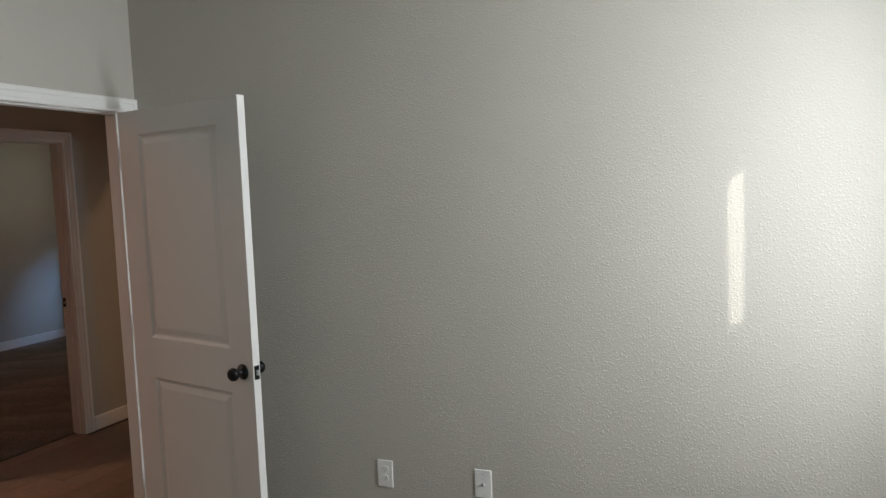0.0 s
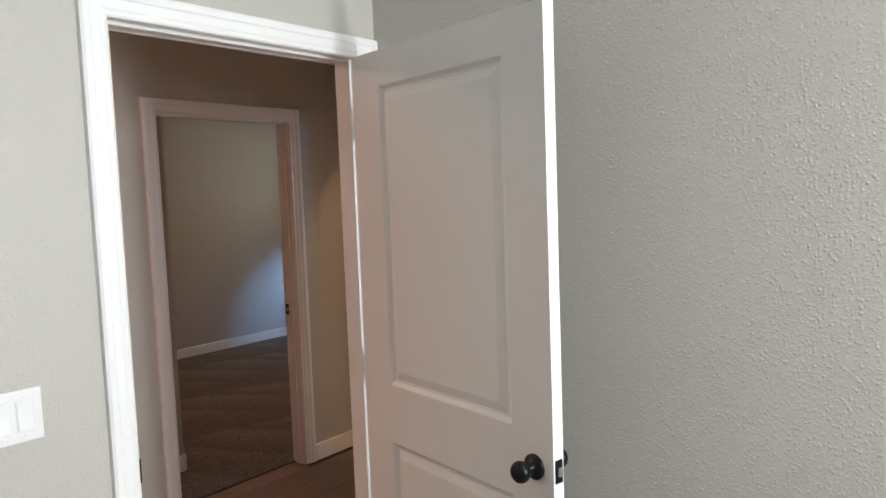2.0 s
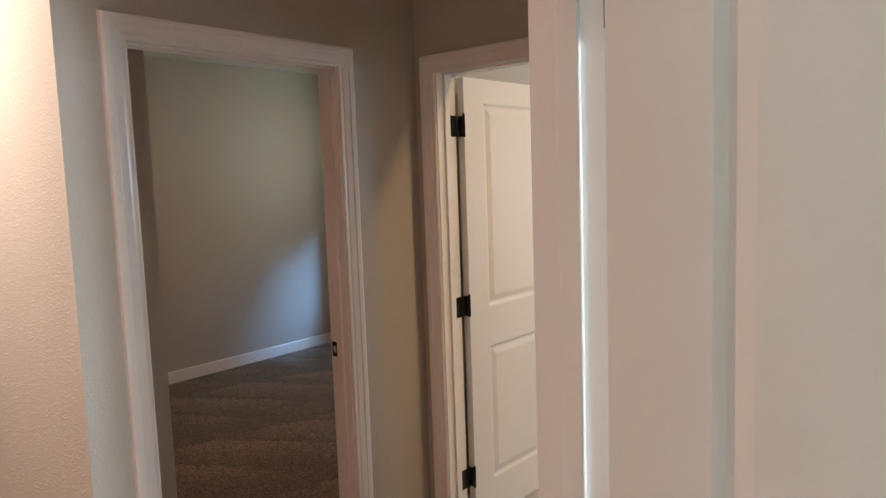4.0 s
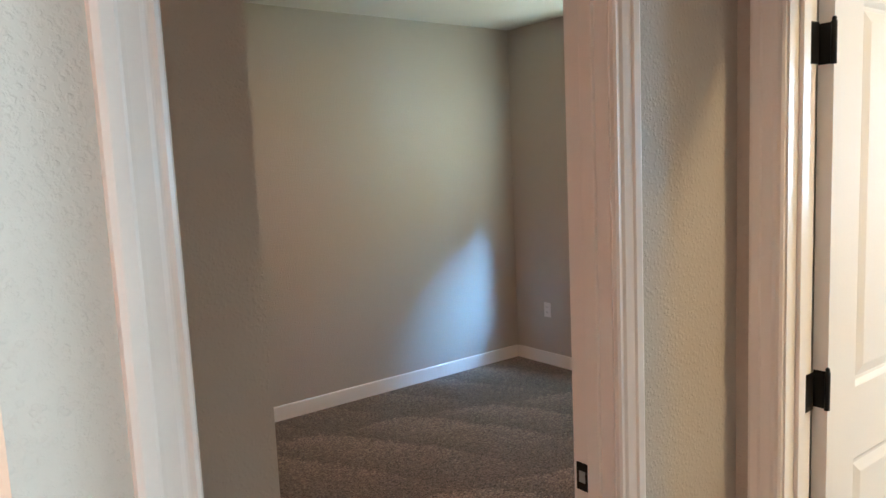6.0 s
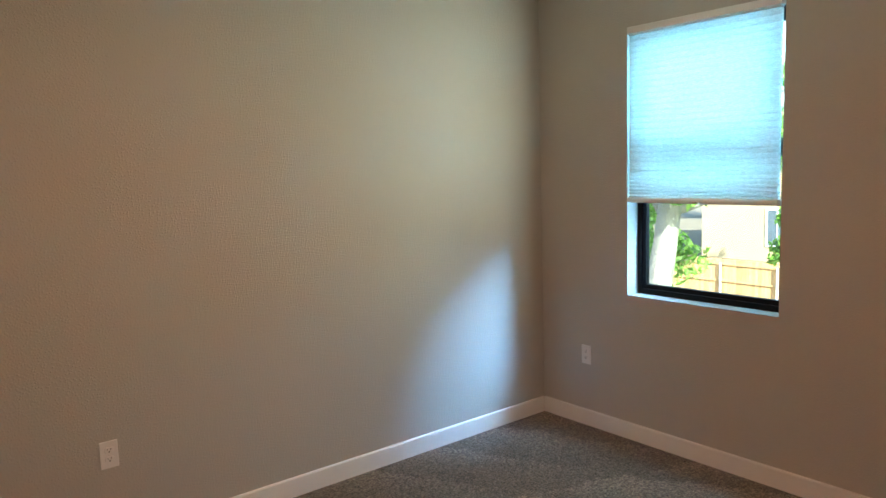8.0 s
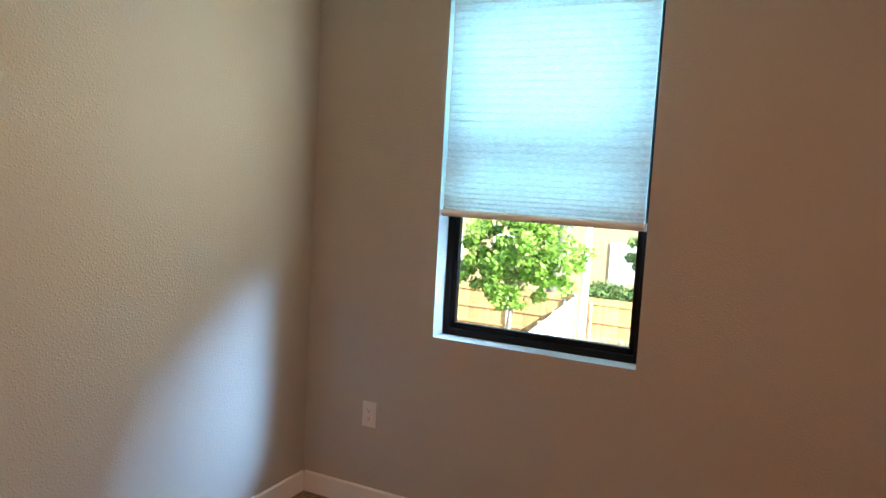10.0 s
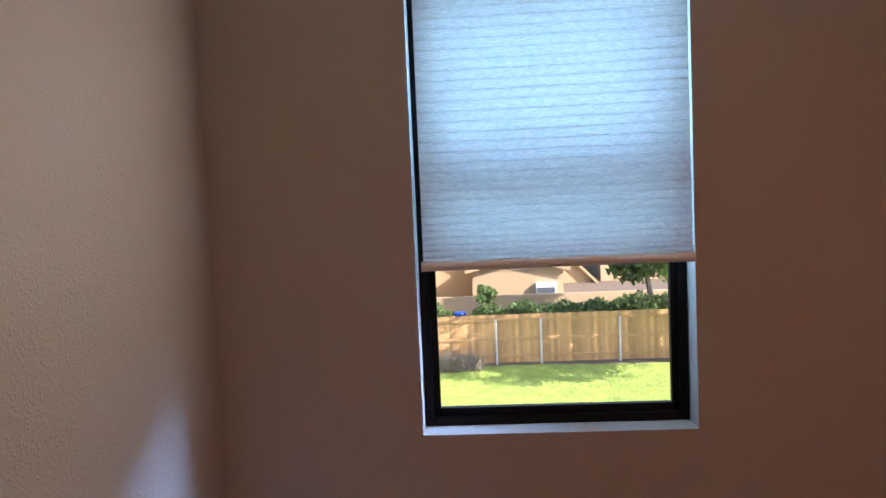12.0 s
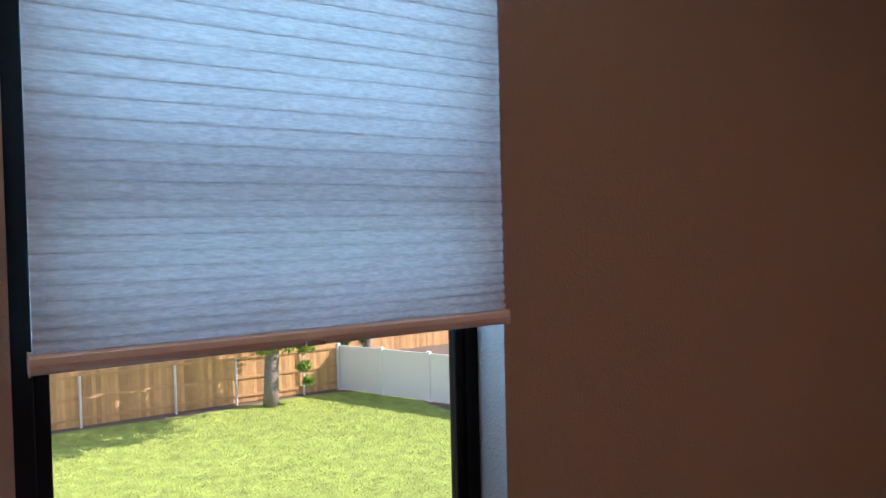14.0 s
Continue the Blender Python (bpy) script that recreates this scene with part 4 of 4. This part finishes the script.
def wood_fence():
    fence = tagged(new("wooden_fence"), "cedar board fence with galvanised posts along the lawn", "fence", kind="")
    posts = [23.1, 20.6, 18.2, 15.7, 13.3, 10.84, 9.75, 6.84, 3.83, 2.10, -0.92, -3.08, -5.71, -7.15]
    rng = random.Random(4)
    for y in posts:
        bm = bmesh.new()
        lathe(bm, [(0.045, GZ), (0.045, -3.01), (0.05, -3.005), (0.05, -2.97), (0.01, -2.95)], 10)
        ob = part("post", bm, GALV, fence, "galvanised steel post")
        ob.data.transform(Matrix.Translation((28.93, y, 0)))
    for a, b in zip(posts, posts[1:]):
        for z in (GZ + 0.30, GZ + 0.98, GZ + 1.72):
            bx("rail", (28.98, 29.03, b + 0.05, a - 0.05, z - 0.045, z + 0.045), CEDAR, fence)
        bm = bmesh.new()
        y = b
        while y < a - 0.01:
            w = min(0.14, a - y)
            h = rng.uniform(-0.012, 0.012)
            box(bm, 29.032 + rng.uniform(0, 0.006), 29.052, y + 0.004, y + w - 0.004, GZ + 0.04, -2.77 + h)
            y += 0.14
        tagged(part("boards", bm, CEDAR_BOARD, fence), kind="stuff")
    return fence


def board_material():
    m = material("cedar_fence_boards", (0.50, 0.29, 0.125), rough=0.8, grain=0.28, scale=5, blotch=0.15)
    n, l = m.node_tree.nodes, m.node_tree.links
    p = n["Principled BSDF"]
    geo, mr, sc = n.new("ShaderNodeNewGeometry"), n.new("ShaderNodeMapRange"), n.new("ShaderNodeVectorMath")
    mr.inputs["To Min"].default_value, mr.inputs["To Max"].default_value = 0.72, 1.22
    sc.operation = "SCALE"
    source = p.inputs["Base Color"].links[0].from_socket
    l.new(geo.outputs["Random Per Island"], mr.inputs["Value"])
    l.new(source, sc.inputs[0]); l.new(mr.outputs[0], sc.inputs["Scale"]); l.new(sc.outputs[0], p.inputs["Base Color"])
    return m


CEDAR_BOARD = board_material()
wood_fence()


def vinyl_fence(a, b, bays, top, step, label):
    """White panels between capped posts, from a to b, each bay a step lower."""
    fence = tagged(new("vinyl_fence"), label, "fence")
    a, b = Vector(a), Vector(b)
    d = (b - a) / bays
    turn = Matrix.Rotation(math.atan2(d.y, d.x), 4, "Z")
    for k in range(bays + 1):
        p = a + d * k
        z = top - step * min(k, bays - 1)
        bm = box(bmesh.new(), -0.065, 0.065, -0.065, 0.065, GZ - 0.05, z + 0.06)
        box(bm, -0.08, 0.08, -0.08, 0.08, z + 0.062, z + 0.09)
        ob = part("post", bm, WVINYL, fence)
        ob.data.transform(Matrix.Translation((p.x, p.y, 0)) @ turn)
        if k < bays:
            n = d.length
            for name, dims in (("panel", (0.07, n - 0.07, -0.02, 0.02, GZ + 0.12, z - 0.06)), ("rail", (0.067, n - 0.067, -0.03, 0.03, z - 0.06, z + 0.02)), ("rail", (0.067, n - 0.067, -0.03, 0.03, GZ + 0.03, GZ + 0.12))):
                ob = bx(name, dims, WVINYL, fence)
                ob.data.transform(Matrix.Translation((p.x, p.y, 0)) @ turn)
    return fence


vinyl_fence((29.07, -7.25, 0), (16.8, -12.7, 0), 6, -2.93, 0.0, "white vinyl panel fence at the side of the lawn")
vinyl_fence((29.0, 10.40, 0), (14.6, 9.15, 0), 7, -2.80, 0.03, "white vinyl panel fence in full sun")
bm = bmesh.new()
lathe(bm, [(0.15, GZ), (0.14, 0), (0.12, 6.5)], 14)
pole = tagged(part("utility_pole", bm, WHITE_OUT, None, "", True), "pale round pole at the fence corner", "pole")
pole.data.transform(Matrix.Translation((28.62, 9.98, 0)))
bm = bmesh.new()
lathe(bm, [(0.20, -3.5), (0.24, -2.93), (0.26, -2.91), (0.26, -2.83), (0.05, -2.81)], 16)
barrel = tagged(part("barrel", bm, BLUE, None, "", True), "blue plastic barrel behind the wooden fence", "barrel")
barrel.data.transform(Matrix.Translation((30.4, 5.27, 0)))
bx("stand", (30.2, 30.6, 5.07, 5.47, GZ, -3.5), CEDAR, barrel)


def house(name, x, y0, y1, depth, eave, apex, siding, label, windows, ridge="x", base=GZ):
    """A gabled neighbour whose front wall faces the garden."""
    thing = tagged(new(name), label, "house")
    bm = bmesh.new()
    ym = (y0 + y1) / 2
    front = [(y0, base), (y1, base), (y1, eave)] + ([(ym, apex)] if ridge == "x" else []) + [(y0, eave)]
    a = [bm.verts.new((x, y, z)) for y, z in front]
    b = [bm.verts.new((x + depth, y, z)) for y, z in front]
    bm.faces.new(a); bm.faces.new(b)
    for k in range(len(a)):
        bm.faces.new((a[k], a[(k + 1) % len(a)], b[(k + 1) % len(a)], b[k]))
    part("wall", bm, siding, thing)
    o = 0.4
    slopes = ([((y0 - o, eave - o * (apex - eave) / (ym - y0)), (ym, apex)), ((ym, apex), (y1 + o, eave - o * (apex - eave) / (ym - y0)))] if ridge == "x" else [])
    for (ya, za), (yb, zb) in slopes:
        bm = bmesh.new()
        vs = [[bm.verts.new((xx, yy, zz + t)) for yy, zz in ((ya, za), (yb, zb)) for t in (0.01, 0.14)] for xx in (x - 0.35, x + depth + 0.35)]
        for q in ((0, 1, 3, 2),):
            bm.faces.new([vs[0][i] for i in q]); bm.faces.new([vs[1][i] for i in q])
        for i, j in ((0, 1), (1, 3), (3, 2), (2, 0)):
            bm.faces.new((vs[0][i], vs[0][j], vs[1][j], vs[1][i]))
        part("roof", bm, SHINGLE, thing)
        bm = bmesh.new()
        vs = [[bm.verts.new((xx, yy, zz + t)) for yy, zz in ((ya, za), (yb, zb)) for t in (-0.12, 0.145)] for xx in (x - 0.39, x - 0.352)]
        bm.faces.new([vs[0][i] for i in (0, 1, 3, 2)]); bm.faces.new([vs[1][i] for i in (0, 1, 3, 2)])
        for i, j in ((0, 1), (1, 3), (3, 2), (2, 0)):
            bm.faces.new((vs[0][i], vs[0][j], vs[1][j], vs[1][i]))
        part("fascia", bm, siding, thing)
    if ridge != "x":
        bm = bmesh.new()
        rows = [[bm.verts.new((xx, yy, zz)) for xx, zz in ((x - 0.5, eave), (x + depth / 2, apex), (x + depth + 0.5, eave), (x + depth / 2, apex - 0.15))] for yy in (y0 - 0.4, y1 + 0.4)]
        for k in range(4):
            bm.faces.new((rows[0][k], rows[0][(k + 1) % 4], rows[1][(k + 1) % 4], rows[1][k]))
        bm.faces.new(rows[0]); bm.faces.new(rows[1])
        part("roof", bm, SHINGLE, thing)
    for wy0, wy1, wz0, wz1 in windows:
        win = part("window", box(bmesh.new(), x - 0.03, x - 0.004, wy0, wy1, wz0, wz1), DARKGLASS, thing)
        for dims in ((wy0 - 0.1, wy0, wz0 - 0.1, wz1 + 0.1), (wy1, wy1 + 0.1, wz0 - 0.1, wz1 + 0.1), (wy0, wy1, wz0 - 0.1, wz0), (wy0, wy1, wz1, wz1 + 0.1), ((wy0 + wy1) / 2 - 0.025, (wy0 + wy1) / 2 + 0.025, wz0, wz1)):
            bx("frame", (x - 0.06, x - 0.005, *dims), WHITE_OUT, win)
    return thing


house("house", 42.0, 7.7, 27.0, 12, 1.4, 3.8, OCHRE, "two-storey ochre house with white framed windows", [(18.0, 19.2, -3.7, -1.6), (21.5, 22.7, -3.7, -1.6)], ridge="y")
house("house", 45.5, 4.6, 8.4, 10, -2.68, -1.58, TAN, "small gabled tan house front", [])
house("house", 42.6, -0.3, 4.95, 12, -2.22, -1.6, TAN, "tan house with grey shingle gable roof", [])
house("house", 55.5, -3.8, 5.6, 12, -4.3, 0.5, OCHRE, "steep gabled ochre house behind the tan house", [])
house("house", 56.0, -16.0, -4.6, 12, -1.8, 0.8, TAN, "tan house with a low eave beyond the far fence", [(-9.6, -8.2, -4.0, -2.6)], ridge="y")
doors = tagged(new("garden_door"), "tall pale blue-white double door on the ochre house", "door")
bx("frame", (41.90, 41.995, 10.40, 12.05, -3.88, -1.42), WHITE_OUT, doors, 0.01)
for y in (10.52, 11.26):
    bx("leaf", (41.86, 41.899, y, y + 0.68, -3.78, -1.55), PALE_DOOR, doors, 0.008)
ac = tagged(new("wall_unit"), "white boxed air unit on the tan house wall", "air conditioner")
bx("casing", (42.25, 42.58, 0.16, 1.30, -3.73, -3.08), WHITE_OUT, ac, 0.02)
bx("grille", (42.22, 42.248, 0.22, 1.24, -3.68, -3.37), DARKGLASS, ac)
tagged(bx("garden_wall", (39.8, 40.0, -5.5, 10.6, GZ, -3.42), TAN, None, 0.02), "low tan garden wall before the houses", "wall")
far = tagged(new("wooden_fence"), "weathered wooden fence of the far garden", "fence")
bm = bmesh.new()
rng = random.Random(9)
y = -34.0
while y < -8.4:
    box(bm, 36.0 + rng.uniform(0, 0.01), 36.03, y, y + 0.135, GZ, -3.46 + rng.uniform(-0.015, 0.015))
    y += 0.14
tagged(part("boards", bm, CEDAR_BOARD, far), kind="stuff")
woods = tagged(new("far_woods"), "distant band of green trees", "woods", kind="stuff")
cl = []
rng2 = np.random.default_rng(77)
for k in range(70):
    ang = radians(-75 + 150 * k / 69)
    rr = 75 + rng2.uniform(-8, 8)
    cl.append((rr * math.cos(ang), rr * math.sin(ang), GZ + rng2.uniform(1.5, 7.5), rng2.uniform(2.5, 4.5)))
leaves("crowns", cl, 260, 0.65, LEAF_DARK, woods, 78)


# ---- pieces of floors and walls ----
def pieces(parent, name, items, material, bevel=0.0):
    """One object a piece; alike pieces share a mesh. Items: centre and size."""
    meshes = {}
    for c0, size in items:
        key = tuple(round(v, 4) for v in size)
        if key not in meshes:
            a, b, e = (v / 2 for v in size)
            bm = box(bmesh.new(), -a, a, -b, b, -e, e, bevel)
            bmesh.ops.recalc_face_normals(bm, faces=bm.faces)
            meshes[key] = bpy.data.meshes.new(name)
            bm.to_mesh(meshes[key]); bm.free()
            meshes[key].materials.append(material)
        ob = new(name, meshes[key])
        ob.location = c0
        ob.parent = parent


def strips(u0, u1, length, offset):
    """Stretches of a running bond from u0 to u1."""
    cuts = [u0]
    u = u0 + offset
    while u < u1 - 0.02:
        if u > u0 + 0.02:
            cuts.append(u)
        u += length
    return list(zip(cuts, cuts[1:] + [u1]))


items = []
for r in range(10):
    y0 = 0.002 + 0.178 * r
    y1 = min(y0 + 0.178, 1.744)
    for a, b in strips(-2.4 if y0 > 0.11 else -0.884, 1.388 if y0 > 0.11 else -0.069, 1.22, (0.45 * r) % 1.22):
        if y1 > 1.655:
            a, b = max(a, 0.141), min(b, 0.942)
            if b - a < 0.02:
                continue
        items.append((((a + b) / 2, (y0 + y1) / 2, -0.005), (b - a - 0.0016, y1 - y0 - 0.0016, 0.010)))
for r in range(15):
    y0 = 1.746 + 0.178 * r
    y1 = min(y0 + 0.178, 4.2)
    if y1 - y0 > 0.02:
        for a, b in strips(-2.4, -0.066, 1.22, (0.37 * r) % 1.22):
            items.append((((a + b) / 2, (y0 + y1) / 2, -0.005), (b - a - 0.0016, y1 - y0 - 0.0016, 0.010)))
pieces(floor_hall, "plank", items, PLANK, 0.0007)

items = []
for r in range(9):
    y1 = 1.653 - 0.305 * r
    y0 = max(y1 - 0.305, -0.899)
    if y1 - y0 > 0.03:
        for a, b in strips(1.392, 3.468, 0.61, 0.36 if r % 2 else 0.06):
            items.append((((a + b) / 2, (y0 + y1) / 2, -0.005), (b - a - 0.003, y1 - y0 - 0.003, 0.010)))
pieces(floor_bath, "tile", items, FLOOR_TILE, 0.0008)

items = []
for r in range(7):
    z0 = 0.42 + 0.302 * r
    z1 = min(z0 + 0.302, 2.5)
    for a, b in strips(3.438, 4.188, 0.61, (0.16, 0.36, 0.46)[r % 3]):
        items.append((((a + b) / 2, 1.6405, (z0 + z1) / 2), (b - a - 0.003, 0.009, z1 - z0 - 0.003)))
items.append(((3.458, 1.6405, 0.21), (0.037, 0.009, 0.416)))
pieces(tub_north, "tile", items, TILE, 0.0008)
items = []
for r in range(7):
    z0 = 0.42 + 0.302 * r
    z1 = min(z0 + 0.302, 2.5)
    for a, b in strips(0.662, 1.634, 0.61, (0.40, 0.10, 0.25)[r % 3]):
        items.append(((4.1855, (a + b) / 2, (z0 + z1) / 2), (0.009, b - a - 0.003, z1 - z0 - 0.003)))
pieces(tub_east, "tile", items, TILE, 0.0008)
